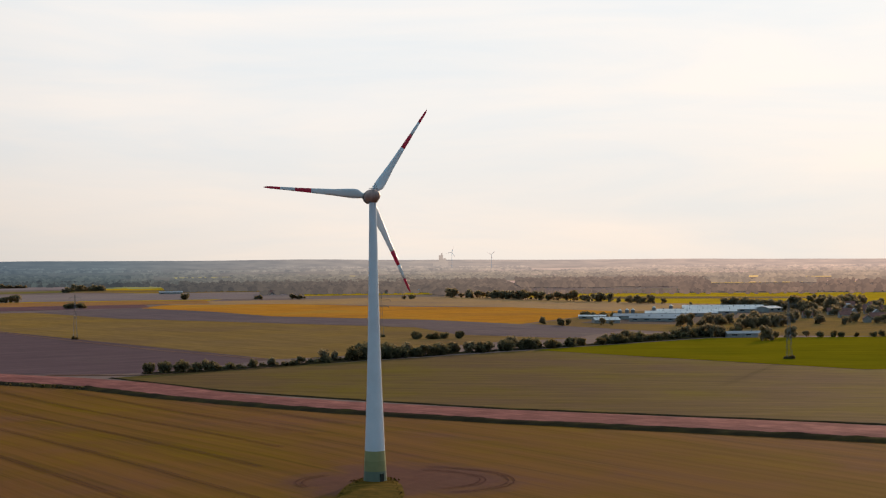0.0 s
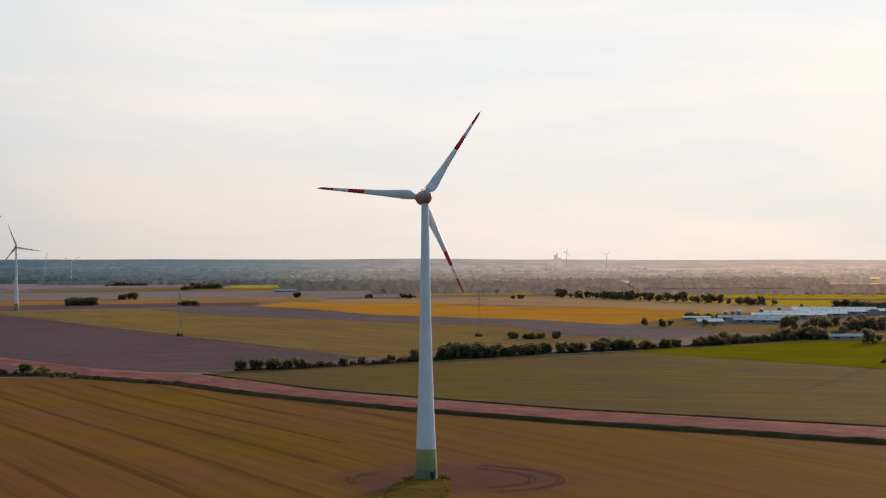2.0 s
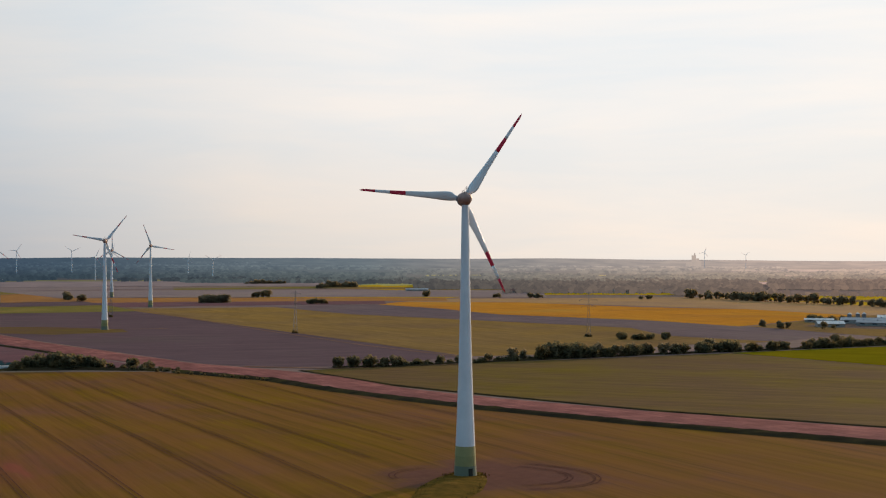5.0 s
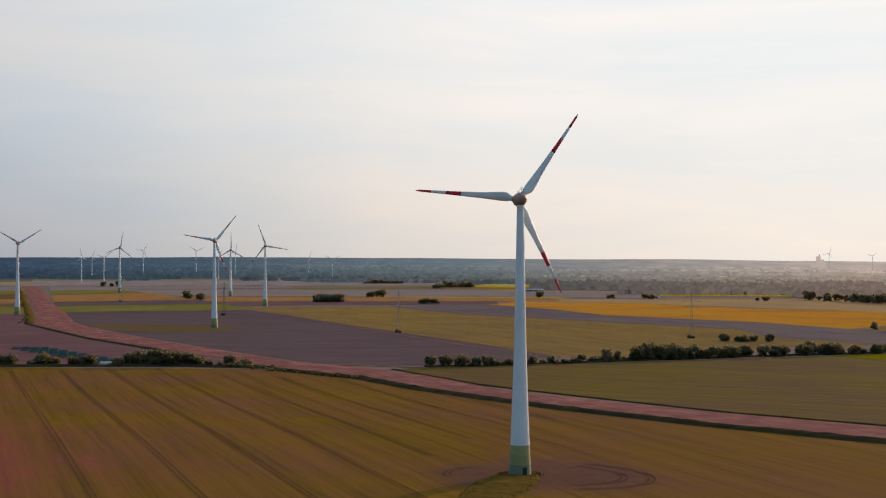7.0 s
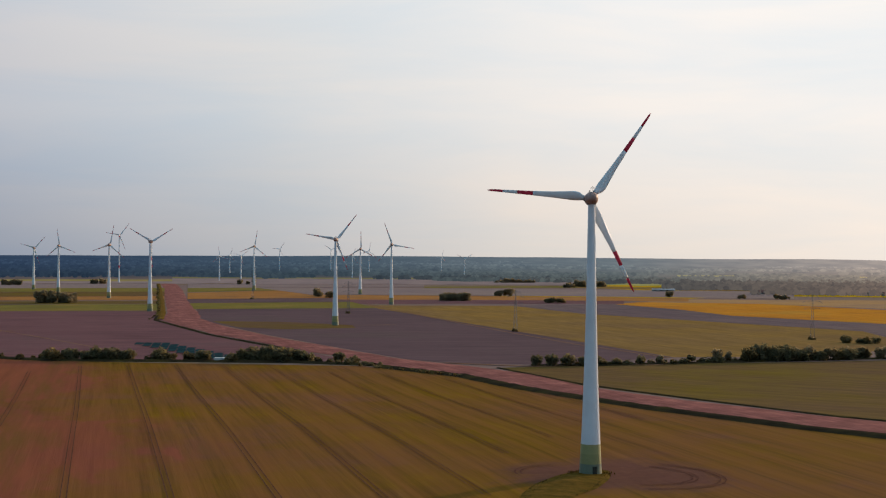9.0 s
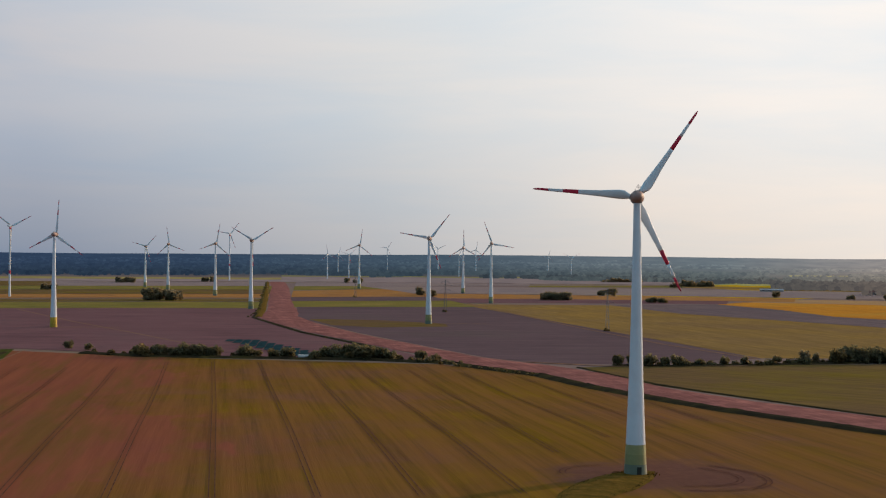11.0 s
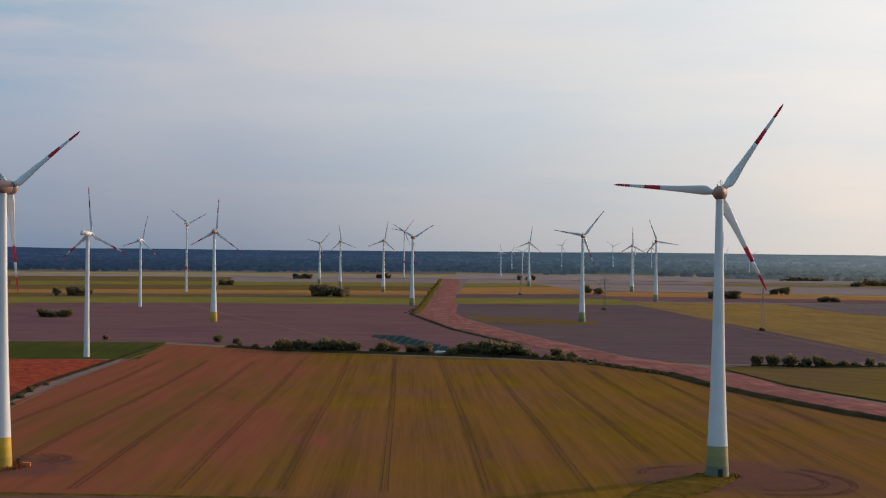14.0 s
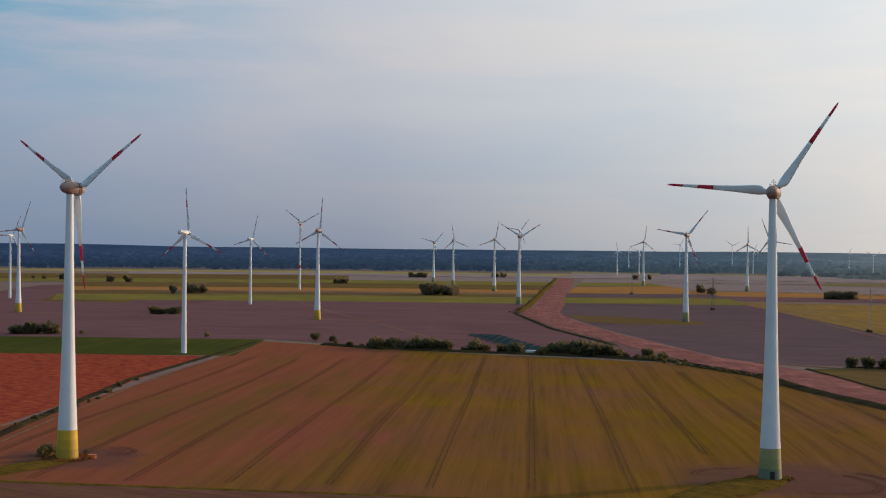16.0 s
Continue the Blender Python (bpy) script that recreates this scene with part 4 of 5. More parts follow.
# hedgerow before the ploughed land
for x, y, s in ((-634, 172, 1.15), (-626, 180, 1.0), (-612, 194, 1.1), (-604, 202, 1.15), (-596, 208, 0.9), (-578, 228, 1.0), (-571, 234, 0.7), (-562, 243, 0.9), (-555, 250, 1.0), (-541, 267, 0.8),
                (-533, 274, 1.05), (-526, 281, 1.2), (-520, 287, 1.25), (-513, 292, 1.3), (-506, 297, 1.1), (-500, 301, 0.8), (-478, 318, 0.9), (-466, 322, 0.6)):
    plant("bush", x, y, s, "hedgerow bushes")
row("shrub", [(-660, 162), (-560, 240), (-500, 296), (-430, 316)], 6, 4, 1.3, "hedgerow shrubs", 0.15)
row("bush", [(-536, 272), (-495, 304)], 6, 5, 1.0, "hedgerow bushes", 0.1)
row("bush", [(-636, 170), (-592, 212)], 8, 4, 0.8, "hedgerow bushes", 0.2)
for x, y, s in ((-747, 167, 0.8), (-722, 172, 0.6), (-663, 186, 0.5), (-690, 160, 0.4)):
    plant("bush", x, y, s, "hedgerow bushes")
# hedgerow towards the factory
for x, y, s in ((-358, 404, 0.85), (-350, 411, 1.05), (-341, 419, 0.95), (-334, 427, 0.75), (-330, 436, 0.8), (-322, 452, 0.6), (-313, 470, 0.7)):
    plant("bush", x, y, s, "hedgerow bushes")
for x, y, s in ((-306, 484, 0.5), (-294, 508, 0.6), (-289, 536, 0.75), (-283, 541, 0.6), (-276, 562, 0.75)):
    plant("tree", x, y, s, "hedgerow trees")
row("shrub", [(-335, 428), (-305, 486), (-270, 566)], 7, 4, 1.2, "hedgerow shrubs", 0.15)
row("bush", [(-276, 556), (-248, 610)], 5, 5, 1.15, "hedgerow bushes")
row("tree", [(-256, 596), (-221, 662), (-198, 706)], 13, 4, 0.75, "hedgerow trees", 0.1)
row("bush", [(-250, 608), (-225, 655), (-180, 730), (-110, 880), (-60, 965)], 8, 6, 0.85, "hedgerow bushes", 0.3)
row("tree", [(-180, 735), (-110, 880), (-60, 965)], 26, 4, 0.75, "hedgerow trees", 0.1)
# shrubs by the track and the turbine feet
row("shrub", [(-300, -164), (-345, -138), (-420, -104), (-560, -12)], 11, 1.5, 0.65, "track-side shrubs", 0.4)
row("shrub", [(-230, -207), (-300, -166)], 11, 1.5, 0.55, "track-side shrubs", 0.3)
for x, y, s in ((-152, -211, 1.5), (-149, -214, 1.1), (-147, -198, 0.6), (-138, -213, 0.5)):
    plant("shrub", x, y, s, "shrubs at the turbine foot")
# road verge scrub
row("shrub", [(-450, 308), (-390, 300), (-330, 290)], 7, 2, 0.7, "verge shrubs", 0.2)
row("shrub", [(-1140, 616), (-1330, 760), (-2400, 1522)], 26, 3, 0.8, "verge shrubs", 0.5)
# copses in the fields
COPSES = ((-1995, 2590, 60, 14, 10), (-1735, 850, 32, 10, 6), (-1412, 1455, 26, 8, 7), (-1727, 842, 30, 12, 7), (-1410, 1448, 24, 10, 8), (-1745, 1430, 8, 8, 2), (-1665, 1388, 10, 8, 3), (-1313, 1967, 12, 8, 3), (-1163, 1991, 8, 6, 2), (-1085, 2010, 18, 10, 5), (-322, 843, 26, 6, 7),
          (-314, 1140, 5, 4, 1), (-283, 1120, 9, 5, 3), (-872, 2039, 14, 8, 3), (-1214, 187, 20, 8, 5), (-1888, 450, 34, 10, 8), (-2415, 978, 20, 8, 4), (-1990, 2574, 60, 14, 14), (-2340, 2700, 70, 18, 12),
          (-1930, 2430, 14, 10, 3), (-2958, 1465, 40, 10, 5), (-2956, 1729, 30, 8, 4), (-2700, 2020, 30, 8, 4), (-2584, 538, 40, 8, 5), (-899, -33, 14, 6, 5), (-907, -60, 8, 5, 2), (-885, 0, 3, 3, 1), (-815, 90, 3, 3, 1),
          (-2827, 450, 50, 8, 6), (-1560, 1750, 20, 6, 3), (-1240, 1500, 34, 5, 5), (-660, 2050, 12, 6, 2))
COPSE_SIZE = {(-1735, 850): 1.2, (-1727, 842): 1.2, (-314, 1140): 0.6, (-283, 1120): 0.6, (-322, 843): 0.6, (-1163, 1991): 0.75, (-1313, 1967): 0.85, (-1085, 2010): 0.7, (-872, 2039): 0.7, (-660, 2050): 0.8, (-885, 0): 0.4, (-815, 90): 0.35}
for x, y, w, dpt, n in COPSES:
    side = Vector((CY - y, x - CX)).normalized()
    back = Vector((x - CX, y - CY)).normalized()
    for i in range(round(n * 1.45)):
        u, v = PR.uniform(-w, w) * 0.85, PR.uniform(-dpt, dpt)
        low_one = (x, y) in ((-1214, 187), (-322, 843), (-899, -33), (-907, -60), (-1240, 1500))
        plant("bush" if low_one else "tree", x + side.x * u + back.x * v, y + side.y * u + back.y * v, PR.uniform(0.8, 1.25) * COPSE_SIZE.get((x, y), 1.0), "copse trees")
# rows of trees before the yellow field and round the factory
row("tree", [(-835, 2150), (-737, 2105), (-548, 1964), (-455, 1915)], 13, 5, 1.15, "field-side trees", 0.10)
row("tree", [(-440, 1908), (-386, 1859), (-331, 1812)], 26, 5, 1.0, "field-side trees", 0.1)
row("tree", [(-290, 1690), (-250, 1720)], 20, 6, 0.7, "trees round the factory", 0.2)
row("tree", [(-200, 1640), (-160, 1640), (-100, 1560)], 12, 7, 1.15, "trees round the factory", 0.05)
row("tree", [(-92, 1550), (-54, 1498), (-22, 1558)], 11, 8, 1.4, "trees round the factory", 0.05)
row("tree", [(-148, 1125), (-105, 1092), (-62, 1096), (-40, 1150)], 10, 6, 1.0, "trees round the factory", 0.05)
row("tree", [(-125, 1170), (-70, 1190), (-45, 1260)], 11, 9, 1.05, "trees round the factory", 0.1)
for x, y, z in ((-74, 927, 1.0), (-66, 934, 0.8), (-15, 884, 1.1), (-8, 896, 0.8), (0, 934, 1.0), (12, 950, 0.6), (-235, 1120, 0.7), (-228, 1128, 0.5)):
    plant("tree", x, y, z, "trees round the factory")
row("bush", [(-140, 790), (-112, 868), (-90, 930)], 7, 6, 0.8, "hedgerow bushes", 0.15)
row("bush", [(14, 945), (60, 966), (110, 985)], 9, 5, 0.6, "hedgerow bushes", 0.3)
row("bush", [(-310, 1300), (-285, 1330)], 8, 5, 0.8, "trees round the factory")


def grove(name, spots, label):
    """Trees that stand too close to tell apart, in one mesh."""
    bm = bmesh.new()
    for x, y, size in spots:
        _, crown, trunk = PR.choice(KINDS["tree"])
        p, k = spot(x, y)
        k *= size * GROWTH["tree"]
        m = Matrix.LocRotScale(p - Vector((0, 0, 0.1)), Euler((0, 0, PR.uniform(0, 6.28))), Vector((k, k, k * PR.uniform(0.85, 1.15))))
        for me in (crown, trunk):
            n = len(bm.verts)
            bm.from_mesh(me)
            bm.verts.ensure_lookup_table()
            for v in bm.verts[n:]:
                v.co = m @ v.co
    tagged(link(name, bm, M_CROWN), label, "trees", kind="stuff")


grove("village_trees", [(PR.uniform(-60, 120), PR.uniform(1170, 1900), PR.uniform(0.6, 1.2)) for _ in range(100)] + [(PR.uniform(-110, -20), PR.uniform(1780, 1920), PR.uniform(0.9, 1.4)) for _ in range(16)],
      "dark leafy trees crowding round village houses")


def woods(name, mat, spots, label, kind="stuff", size=7.0, seed=3):
    """Many uneven tree clumps in one mesh."""
    rnd = random.Random(seed)
    verts, faces = [], []
    ico = bmesh.new()
    bmesh.ops.create_icosphere(ico, subdivisions=1, radius=1.0)
    base = [v.co.copy() for v in ico.verts]
    tri = [[v.index for v in f.verts] for f in ico.faces]
    ico.free()
    for x, y, s in spots:
        p, k = spot(x, y)
        k *= s
        n = len(verts)
        w, h = size * rnd.uniform(0.7, 1.3) * k, size * rnd.uniform(0.7, 1.3) * k * min(1.0, 1.25 / s)
        for b in base:
            j = rnd.uniform(0.72, 1.22)
            verts.append((p.x + b.x * w * j, p.y + b.y * w * j, p.z + h * 0.75 + b.z * h * j))
        faces += [[n + i for i in t] for t in tri]
    me = bpy.data.meshes.new(name)
    me.from_pydata(verts, [], faces)
    me.materials.append(mat)
    return tagged(new(name, me), label, "woods", kind=kind)


def belt(out, points, width, step, rnd, size=1.0, gaps=0.0):
    for (x, y), d in along(points, step):
        if rnd.random() < gaps:
            continue
        n = Vector((-d.y, d.x))
        s = rnd.uniform(-width, width)
        out.append((x + n.x * s + rnd.uniform(-step, step), y + n.y * s + rnd.uniform(-step, step), size * rnd.uniform(0.6, 1.3)))


rw = random.Random(21)
mid_woods = []
# closed blocks of woodland: bearing from, to, distance from, to, and how thick they stand
for az0, az1, d0, d1, fill in ((21.0, 30.5, 3190, 4500, 1.0), (13.2, 20.6, 3560, 4700, 1.0), (1.0, 14.5, 3050, 3330, 1.0), (20.6, 24.5, 2960, 3160, 0.8), (24.6, 34.0, 3480, 3720, 0.7), (29.5, 34.5, 3560, 4300, 0.8), (34.5, 41.0, 4150, 4700, 0.6),
                               (2.0, 9.0, 3750, 3950, 0.5), (41.0, 46.0, 4700, 4950, 0.5)):
    span = radians(az1 - az0) * d0
    for _ in range(int(fill * span / 9 * max(4, (d1 - d0) / 42))):
        az = rw.uniform(az0, az1)
        ragged = 90 * noise.noise((az * 0.9, d0 * 0.01, 0.5)) + 40 * noise.noise((az * 3.1, d0 * 0.01, 2.5))
        dist = d0 + ragged + (d1 - d0) * rw.random() ** 1.4
        mid_woods.append((*polar(az, dist), rw.uniform(0.9, 1.75)))
for az0, az1, dist, width, step, gaps in ((14, 20.5, 2960, 8, 9, 0.25), (24, 31, 3120, 18, 8, 0.25), (25, 31, 3180, 16, 6, 0.2), (8, 15, 2900, 8, 12, 0.55)):
    pts = [polar(az0 + (az1 - az0) * i / 12, dist + 70 * noise.noise((i * 0.5, dist, 0))) for i in range(13)]
    belt(mid_woods, pts, width, step, rw, 1.0, gaps)
# these nearer belts glow with painted haze as well
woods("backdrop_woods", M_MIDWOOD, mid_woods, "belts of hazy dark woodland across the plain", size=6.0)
far_spots = []
for az in range(40, 112):           # closed forest away from the sun
    for _ in range(95):
        edge = 5000 + 700 * (1 - smooth(46, 60, az))
        a, dist = az + rw.random(), edge * (1 + 0.09 * noise.noise((az * 0.45, 0, 0)) + rw.random() ** 2.2 * 4.5)
        far_spots.append((*polar(a, dist), 1.6 * dist / 5100 if dist < 9000 else 2.8))
for az0, az1, dist, gaps in ((2, 40, 4200, 0.35), (2, 30, 4750, 0.35), (10, 42, 5000, 0.3), (2, 24, 5250, 0.25), (2, 24, 6000, 0.3), (2, 24, 8400, 0.3), (2, 40, 5600, 0.4), (2, 42, 6400, 0.3), (2, 42, 7600, 0.3), (0, 42, 9500, 0.2), (0, 42, 13000, 0.1), (24, 42, 4350, 0.2), (20, 42, 5300, 0.25), (41, 60, 4700, 0.75), (41, 62, 5300, 0.4)):
    a = az0
    while a < az1:
        run = rw.uniform(1.0, 5.0)
        if rw.random() > gaps:
            d1 = dist * rw.uniform(0.95, 1.05)
            for _ in range(int(run * 42)):
                b = a + rw.random() * run
                far_spots.append((*polar(b, d1 * (1 + 0.05 * rw.random())), 1.5 * d1 / 4200))
        a += run + rw.uniform(0.1, 0.8)
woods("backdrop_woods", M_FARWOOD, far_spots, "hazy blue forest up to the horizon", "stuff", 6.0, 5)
# fields between the far woods, paled by the painted haze
YELLOW_FAR, SOIL_FAR = "pale hazy yellow fields far off", "pale hazy ploughed land far off"
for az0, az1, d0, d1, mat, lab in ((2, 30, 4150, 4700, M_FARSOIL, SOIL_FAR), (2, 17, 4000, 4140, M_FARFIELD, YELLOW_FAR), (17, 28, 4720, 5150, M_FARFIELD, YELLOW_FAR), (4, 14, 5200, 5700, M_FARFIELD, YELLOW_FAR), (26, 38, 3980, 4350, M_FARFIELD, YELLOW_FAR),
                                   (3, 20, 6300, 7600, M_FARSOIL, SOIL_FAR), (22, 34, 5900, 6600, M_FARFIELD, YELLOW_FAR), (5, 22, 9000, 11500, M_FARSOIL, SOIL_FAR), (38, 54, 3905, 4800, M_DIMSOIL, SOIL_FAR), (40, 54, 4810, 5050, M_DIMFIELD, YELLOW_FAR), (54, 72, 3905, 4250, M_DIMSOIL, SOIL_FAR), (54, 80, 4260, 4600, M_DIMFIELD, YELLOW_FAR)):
    bm = bmesh.new()
    rows_ = []
    for i in range(25):
        az = az0 + (az1 - az0) * i / 24
        r_ = []
        for d in (d0, d1):
            p, k = spot(*polar(az, d * (1 + 0.03 * noise.noise((i * 0.4, d, 0)))))
            r_.append(bm.verts.new(p + Vector((0, 0, 0.8))))
        rows_.append(r_)
    for a, b in zip(rows_, rows_[1:]):
        bm.faces.new((a[0], a[1], b[1], b[0]))
    bmesh.ops.recalc_face_normals(bm, faces=bm.faces[:])
    if sum(f.normal.z for f in bm.faces) < 0:
        bmesh.ops.reverse_faces(bm, faces=bm.faces[:])
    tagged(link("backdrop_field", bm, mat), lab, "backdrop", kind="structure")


# ---------------------------------------------------------------- pylons
def pylon(x, y, height, heading):
    p, k = spot(x, y)
    root = thing("power_pylon", Matrix.LocRotScale(p, Euler((0, 0, radians(heading))), Vector((k, k, k))), "slender grey steel lattice power pylon in a field", "pylon", "power pylons")
    levels = [0, 0.16, 0.3, 0.43, 0.55, 0.65, 0.74, 0.82, 0.89, 0.95, 1.0]

    def half_at(s):
        return 1.7 * (1 - s) ** 1.25 + 0.35
    corners = ((-1, -1), (1, -1), (1, 1), (-1, 1))
    for cx, cy in corners:
        bm = bmesh.new()
        rings = []
        for a in levels:
            e = 0.09
            rings.append([bm.verts.new((cx * half_at(a) + u, cy * half_at(a) + v, a * height)) for u, v in ((-e, -e), (e, -e), (e, e), (-e, e))])
        for a, b in zip(rings, rings[1:]):
            for i in range(4):
                bm.faces.new((a[i], a[(i + 1) % 4], b[(i + 1) % 4], b[i]))
        part("leg", bm, M_STEEL, root)
    bm = bmesh.new()
    for a, b in zip(levels, levels[1:]):
        for i in range(4):
            (ax, ay), (bx, by) = corners[i], corners[(i + 1) % 4]
            ha, hb = half_at(a), half_at(b)
            rod(bm, (ax * ha, ay * ha, a * height), (bx * hb, by * hb, b * height), 0.035)
            rod(bm, (bx * ha, by * ha, a * height), (ax * hb, ay * hb, b * height), 0.035)
    part("bracing", bm, M_STEEL, root)["kind"] = "stuff"
    for s, w in ((0.68, 7.5), (0.82, 9.5), (0.93, 6.0)):
        bm = bmesh.new()
        z = s * height
        for e in (-0.5, 0.5):
            rod(bm, (-w, 0, z), (w, e, z), 0.09)
        for sg in (-1, 1):
            rod(bm, (0, 0, z + 1.5), (sg * w, 0, z), 0.07)
        arm = part("cross_arm", bm, M_STEEL, root)
        for sg in (-1, 1):
            part("insulator", lathe(bmesh.new(), [(0.08, z - 1.6), (0.16, z - 1.2), (0.08, z - 0.8), (0.16, z - 0.5), (0.06, z)], 8, Matrix.Translation((sg * (w - 0.4), 0, 0))), M_STEEL, arm)
    plant("shrub", x - 1, y - 2, 1.1, "shrubs at the pylon feet")
    plant("shrub", x + 2.5, y - 1, 0.9, "shrubs at the pylon feet")


for x, y, h, a in ((-675, 752, 45, 25), (-388, 858, 45, 25), (40, 657, 44, 25), (-1130, 934, 45, 60), (-1700, 1230, 45, 40)):
    pylon(x, y, h, a)


# ---------------------------------------------------------------- solar rows by the hedge
def solar_row(a, b, depth):
    mid = ((a[0] + b[0]) / 2, (a[1] + b[1]) / 2)
    p, _ = spot(*mid)
    ang = math.atan2(b[1] - a[1], b[0] - a[0])
    ln = math.dist(a, b)
    root = thing("solar_panel_row", Matrix.Translation(p) @ Matrix.Rotation(ang, 4, "Z"), "low row of dark teal solar panels behind the hedge", "solar panel", "solar panel rows")
    n = max(2, round(ln / 8))
    for i in range(n):
        x0, x1 = -ln / 2 + ln * i / n + 0.4, -ln / 2 + ln * (i + 1) / n - 0.4
        m = Matrix.Translation((0, 0, 1.5)) @ Matrix.Rotation(radians(9), 4, "X")
        part("panel", box(bmesh.new(), x0, -depth / 2, -0.05, x1, depth / 2, 0.05, m), M_PANEL, root)
        part("post", rod(bmesh.new(), (x0 + 0.3, -depth * 0.3, 0), (x0 + 0.3, -depth * 0.3, 1.2), 0.08), M_STEEL, root)
        part("post", rod(bmesh.new(), (x0 + 0.3, depth * 0.3, 0), (x0 + 0.3, depth * 0.3, 1.7), 0.08), M_STEEL, root)


for i in range(9):
    s = i / 8
    ax, ay = -748 + 178 * s, 322 - 58 * s
    solar_row((ax, ay), (ax + 24, ay + 21 - 3 * s), 8.0)
sb = bmesh.new()
box(sb, -7, -2.5, 0, 7, 2.5, 2.6)
bmesh.ops.bevel(sb, geom=sb.edges[:], offset=0.15, segments=1, affect="EDGES")
hut = thing("container", Matrix.Translation(spot(-545, 262)[0]) @ Matrix.Rotation(0.7, 4, "Z"), "pale steel container beside the solar rows", "container")
part("body", sb, M_ROOFW, hut)
part("door", box(bmesh.new(), -1, -2.58, 0.1, 1, -2.5, 2.2), M_ROOFG, hut)


# ---------------------------------------------------------------- factory, village and power station
def barn(x, y, heading, length, width, eave, ridge, roof, vents, label):
    p, _ = spot(x, y)
    root = thing("factory_hall", Matrix.Translation(p) @ Matrix.Rotation(radians(heading), 4, "Z"), label, "hall", "halls of the factory")
    l, w = length / 2, width / 2
    bm = box(bmesh.new(), -l, -w, 0, l, w, eave)
    for sx in (-l, l):
        vs = [bm.verts.new(c) for c in ((sx, -w, eave + 0.003), (sx, w, eave + 0.003), (sx, 0, ridge - 0.05))]
        bm.faces.new(vs)
    part("wall", bm, M_WALL, root)
    for sg in (-1, 1):
        bm = bmesh.new()
        vs = [bm.verts.new(c) for c in ((-l - 0.6, sg * (w + 0.8), eave - 0.2), (l + 0.6, sg * (w + 0.8), eave - 0.2), (l + 0.6, 0, ridge), (-l - 0.6, 0, ridge))]
        f = bm.faces.new(vs)
        g = bmesh.ops.extrude_face_region(bm, geom=[f])
        for v in g["geom"]:
            if isinstance(v, bmesh.types.BMVert):
                v.co.z += 0.25
        bmesh.ops.recalc_face_normals(bm, faces=bm.faces[:])
        slope = part("roof", bm, roof, root)
        for i in range(int(length // 7)):
            rx = -l + 3.5 + i * 7
            a, b = Vector((rx, sg * (w + 0.7), eave + 0.06)), Vector((rx, 0, ridge + 0.28))
            part("roof_rib", rod(bmesh.new(), a, b, 0.12), M_ROOFG, slope)
    for i in range(vents):
        vx = -l + length * (i + 0.5) / vents
        part("roof_vent", lathe(bmesh.new(), [(0.5, ridge - 0.3), (0.5, ridge + 1.0), (0.8, ridge + 1.1), (0.1, ridge + 1.6)], 8, Matrix.Translation((vx, 0, 0))), M_STEEL, root)
    for i in range(int(length // 14)):
        wx = -l + 7 + i * 14
        wd = part("window", box(bmesh.new(), wx - 2.6, -w - 0.06, eave * 0.42, wx + 2.6, -w + 0.01, eave * 0.78), M_GLASS, root)
        part("frame", box(bmesh.new(), wx - 2.8, -w - 0.1, eave * 0.38, wx + 2.8, -w - 0.02, eave * 0.42), M_ROOFW, wd)


for x, y, hd, ln, wd, ev, rd, roof, vents, lab in (
        (-172, 1522, 14, 118, 24, 4.5, 8.0, M_ROOFW, 8, "long low hall with a white ribbed roof"), (-190, 1575, 14, 112, 24, 4.5, 8.0, M_ROOFW, 8, "long low hall with a white ribbed roof"),
        (-198, 1440, 14, 104, 22, 4.5, 7.5, M_ROOFW, 6, "long low hall with a white ribbed roof"), (-206, 1385, 14, 92, 20, 4.5, 7.0, M_ROOFW, 6, "long low hall with a white ribbed roof"),
        (-222, 1290, 8, 92, 18, 4.5, 7.0, M_ROOFG, 5, "long low hall with a grey roof"), (-204, 1240, 8, 62, 16, 4.0, 6.0, M_ROOFG, 4, "long low hall with a grey roof"),
        (-250, 1185, 30, 30, 16, 4, 7, M_ROOFW, 2, "small pale shed with a bright roof"), (-296, 1288, 15, 34, 10, 3.5, 5, M_ROOFW, 2, "small pale shed with a white roof"),
        (-118, 1528, 60, 28, 22, 6, 8.5, M_ROOFW, 2, "tall pale hall with a white roof"), (-46, 940, 28, 34, 9, 3.5, 5.5, M_ROOFG, 2, "long grey barn beside green crop")):
    barn(x, y, hd, ln, wd, ev, rd, roof, vents, lab)


def silo(x, y, r, h):
    p, _ = spot(x, y)
    root = thing("silo", Matrix.Translation(p), "grey steel feed silo beside the halls", "silo", "silos of the factory")
    part("drum", lathe(bmesh.new(), [(r, 0), (r, h), (r * 0.95, h + 0.2)], 20), M_STEEL, root, soft=False)
    part("cone_roof", lathe(bmesh.new(), [(r + 0.1, h + 0.1), (0.3, h + 2.0), (0.2, h + 2.3)], 20), M_ROOFW, root)


for x, y in ((-268, 1350), (-262, 1356), (-246, 1500), (-272, 1330), (-255, 1440)):
    silo(x, y, 2.6, 9)


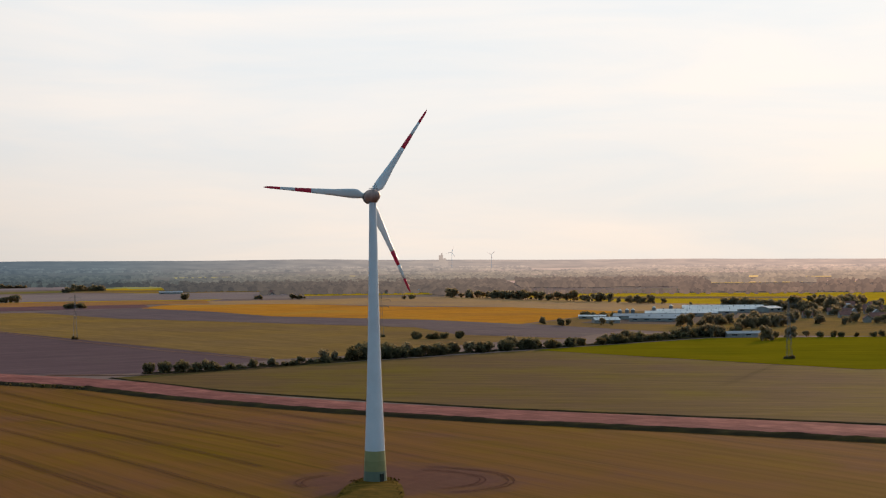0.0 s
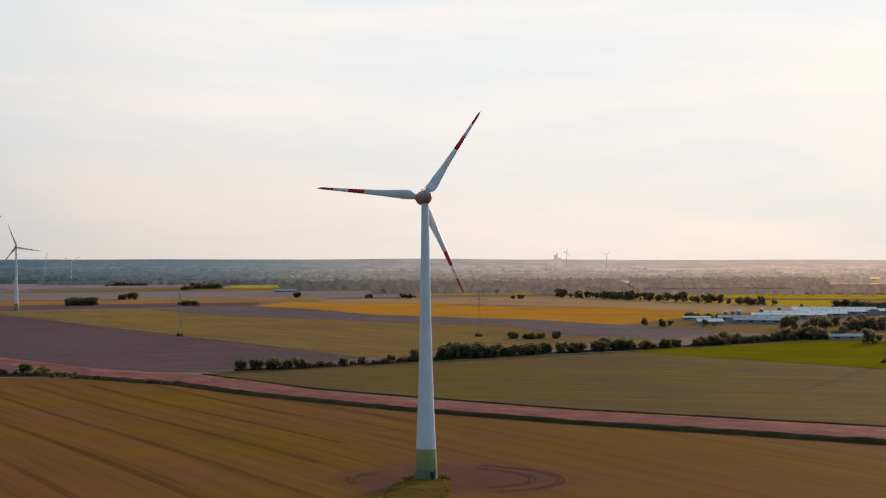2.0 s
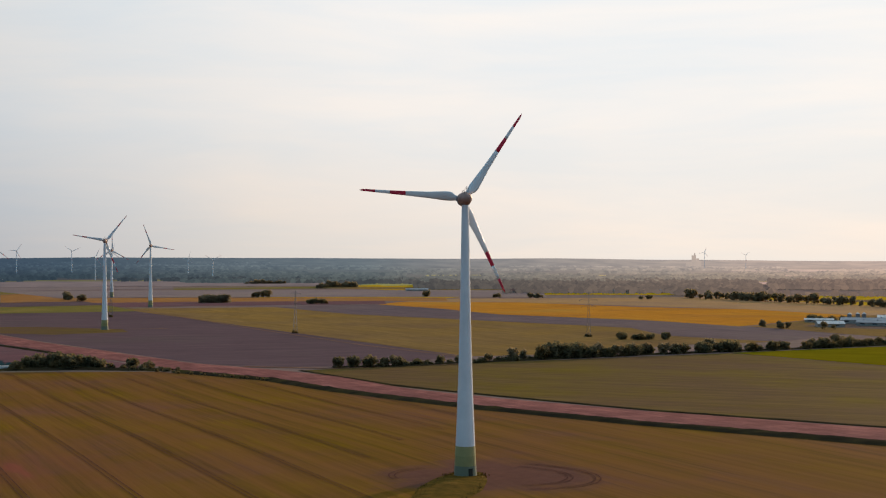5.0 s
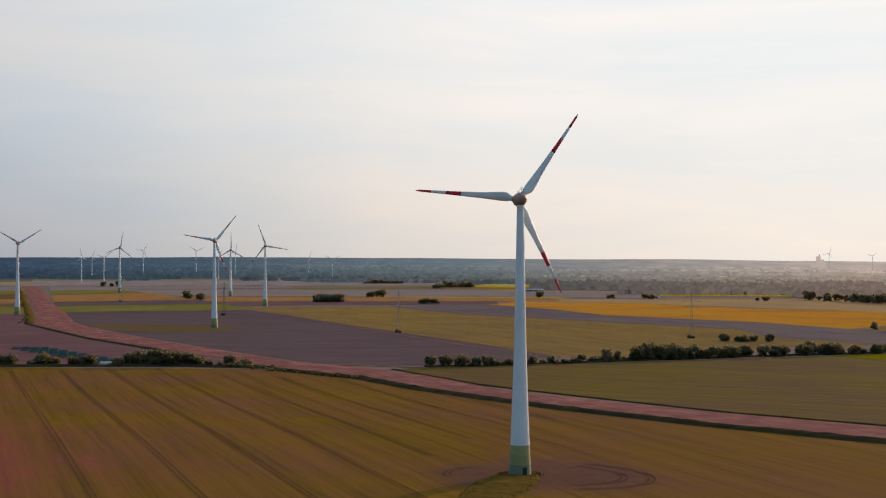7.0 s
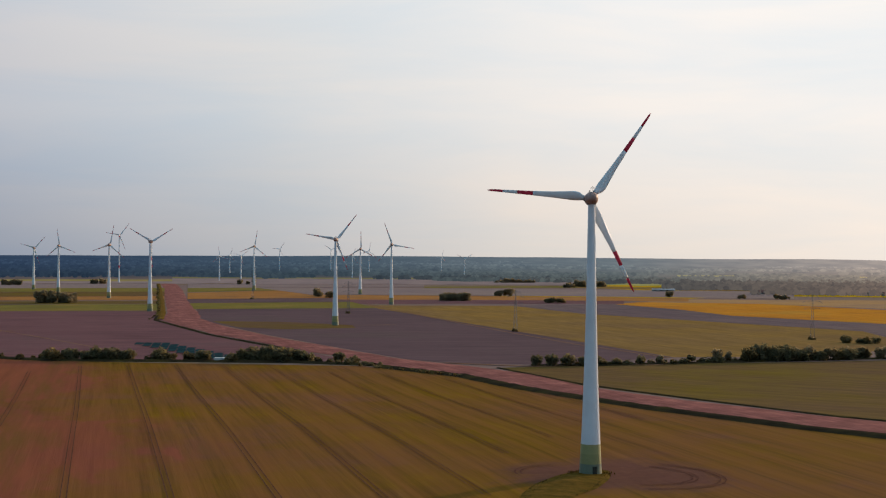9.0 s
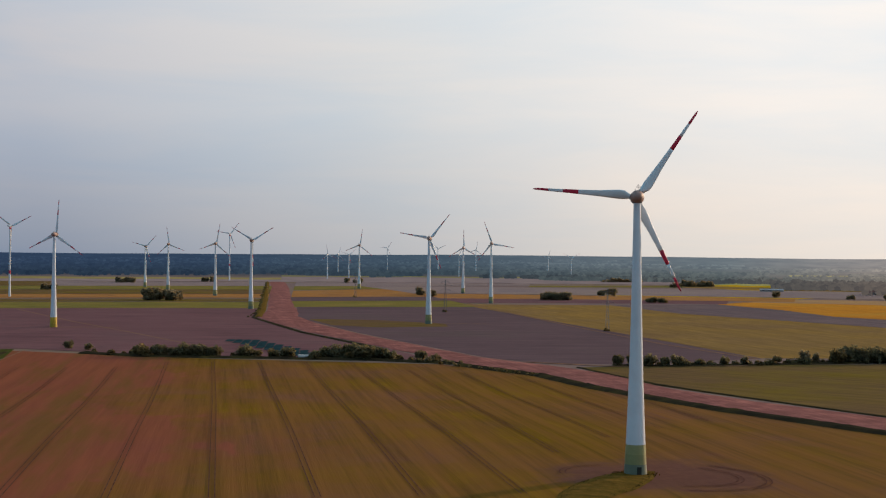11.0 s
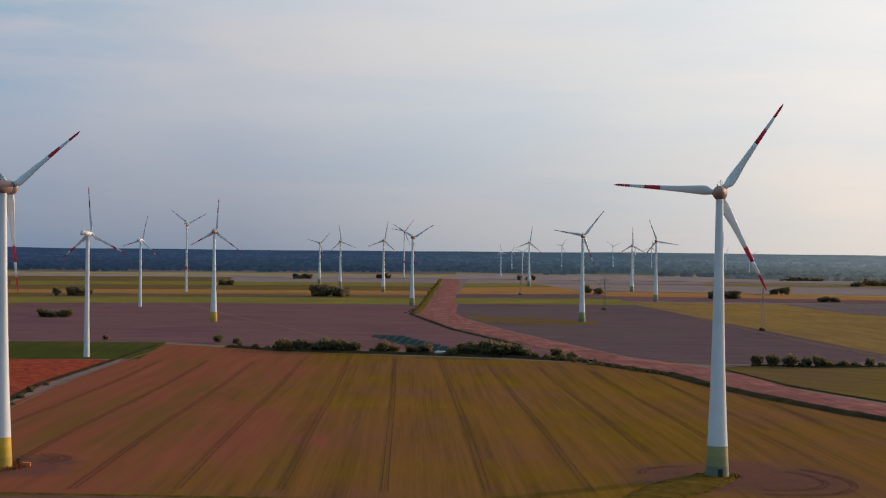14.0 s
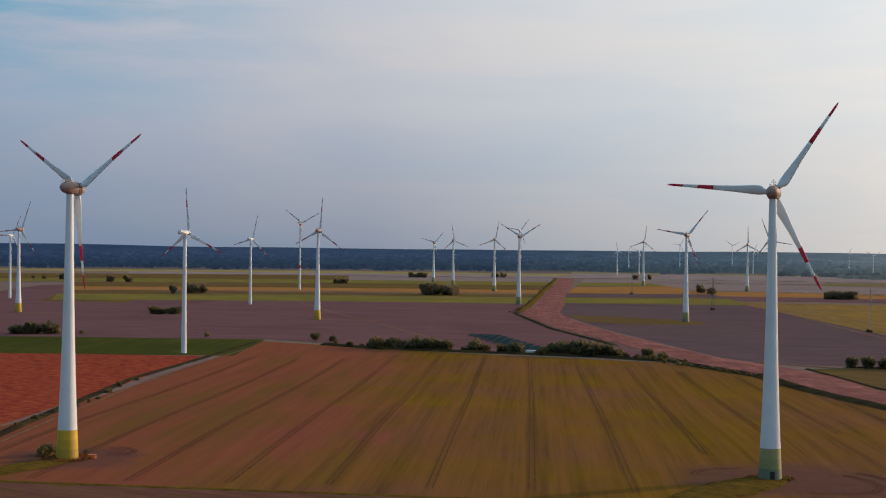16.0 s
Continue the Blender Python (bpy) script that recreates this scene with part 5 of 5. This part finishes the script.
def house(x, y, heading, length, width, roof, wall):
    p, _ = spot(x, y)
    root = thing("house", Matrix.Translation(p) @ Matrix.Rotation(radians(heading), 4, "Z"), "village house with a steep tiled roof among trees", "house", "houses of the village")
    l, w, ev, rd = length / 2, width / 2, 4.2, 8.6
    bm = box(bmesh.new(), -l, -w, 0, l, w, ev)
    for sx in (-l, l):
        bm.faces.new([bm.verts.new(c) for c in ((sx, -w, ev + 0.003), (sx, w, ev + 0.003), (sx, 0, rd - 0.1))])
    part("wall", bm, wall, root)
    for sg in (-1, 1):
        bm = bmesh.new()
        f = bm.faces.new([bm.verts.new(c) for c in ((-l - 0.5, sg * (w + 0.6), ev - 0.4), (l + 0.5, sg * (w + 0.6), ev - 0.4), (l + 0.5, 0, rd), (-l - 0.5, 0, rd))])
        g = bmesh.ops.extrude_face_region(bm, geom=[f])
        for v in g["geom"]:
            if isinstance(v, bmesh.types.BMVert):
                v.co.z += 0.3
        bmesh.ops.recalc_face_normals(bm, faces=bm.faces[:])
        part("roof", bm, roof, root)
    part("chimney", box(bmesh.new(), l * 0.3, -0.4, rd - 0.8, l * 0.3 + 0.8, 0.4, rd + 1.2), M_ROOFR, root)
    for i in range(3):
        wx = -l + length * (i + 0.5) / 3
        part("window", box(bmesh.new(), wx - 0.6, -w - 0.05, 1.2, wx + 0.6, -w + 0.01, 2.6), M_GLASS, root)
    part("door", box(bmesh.new(), -l * 0.1, -w - 0.06, 0, l * 0.1 + 0.5, -w + 0.01, 2.1), M_DOOR, root)


hr = random.Random(5)
for i in range(30):
    house(hr.uniform(-50, 100), hr.uniform(1250, 1820), hr.choice((10, 25, 100, 70)), hr.uniform(11, 18), hr.uniform(8, 10), hr.choice((M_ROOFR, M_ROOFR, M_ROOFG)), M_WALL)
for i in range(14):
    x, y = polar(hr.uniform(25, 31), hr.uniform(3110, 3260))
    house(x, y, hr.choice((10, 25, 100, 70)), hr.uniform(9, 13), hr.uniform(7, 9), hr.choice((M_ROOFR, M_ROOFR, M_ROOFG)), M_WALL)
barn(*polar(34.5, 3330), 35, 52, 16, 4, 6.5, M_ROOFG, 3, "long pale hall far across the fields")


def power_station():
    p, k = spot(-6984, 16421)
    root = thing("power_station", Matrix.Translation(p) @ Matrix.Rotation(radians(20), 4, "Z"), "hazy grey power station blocks on the horizon", "power station")
    for nm, x0, x1, h in (("boiler_house", -7, 7, 34), ("boiler_house", 8, 17, 24), ("turbine_hall", -26, -7.2, 11), ("stair_tower", 1, 5, 41), ("annex", 17.2, 24, 15)):
        b = box(bmesh.new(), x0, -6, -2, x1, 6, h)
        bmesh.ops.bevel(b, geom=b.edges[:], offset=0.4, segments=1, affect="EDGES")
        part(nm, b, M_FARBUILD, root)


power_station()
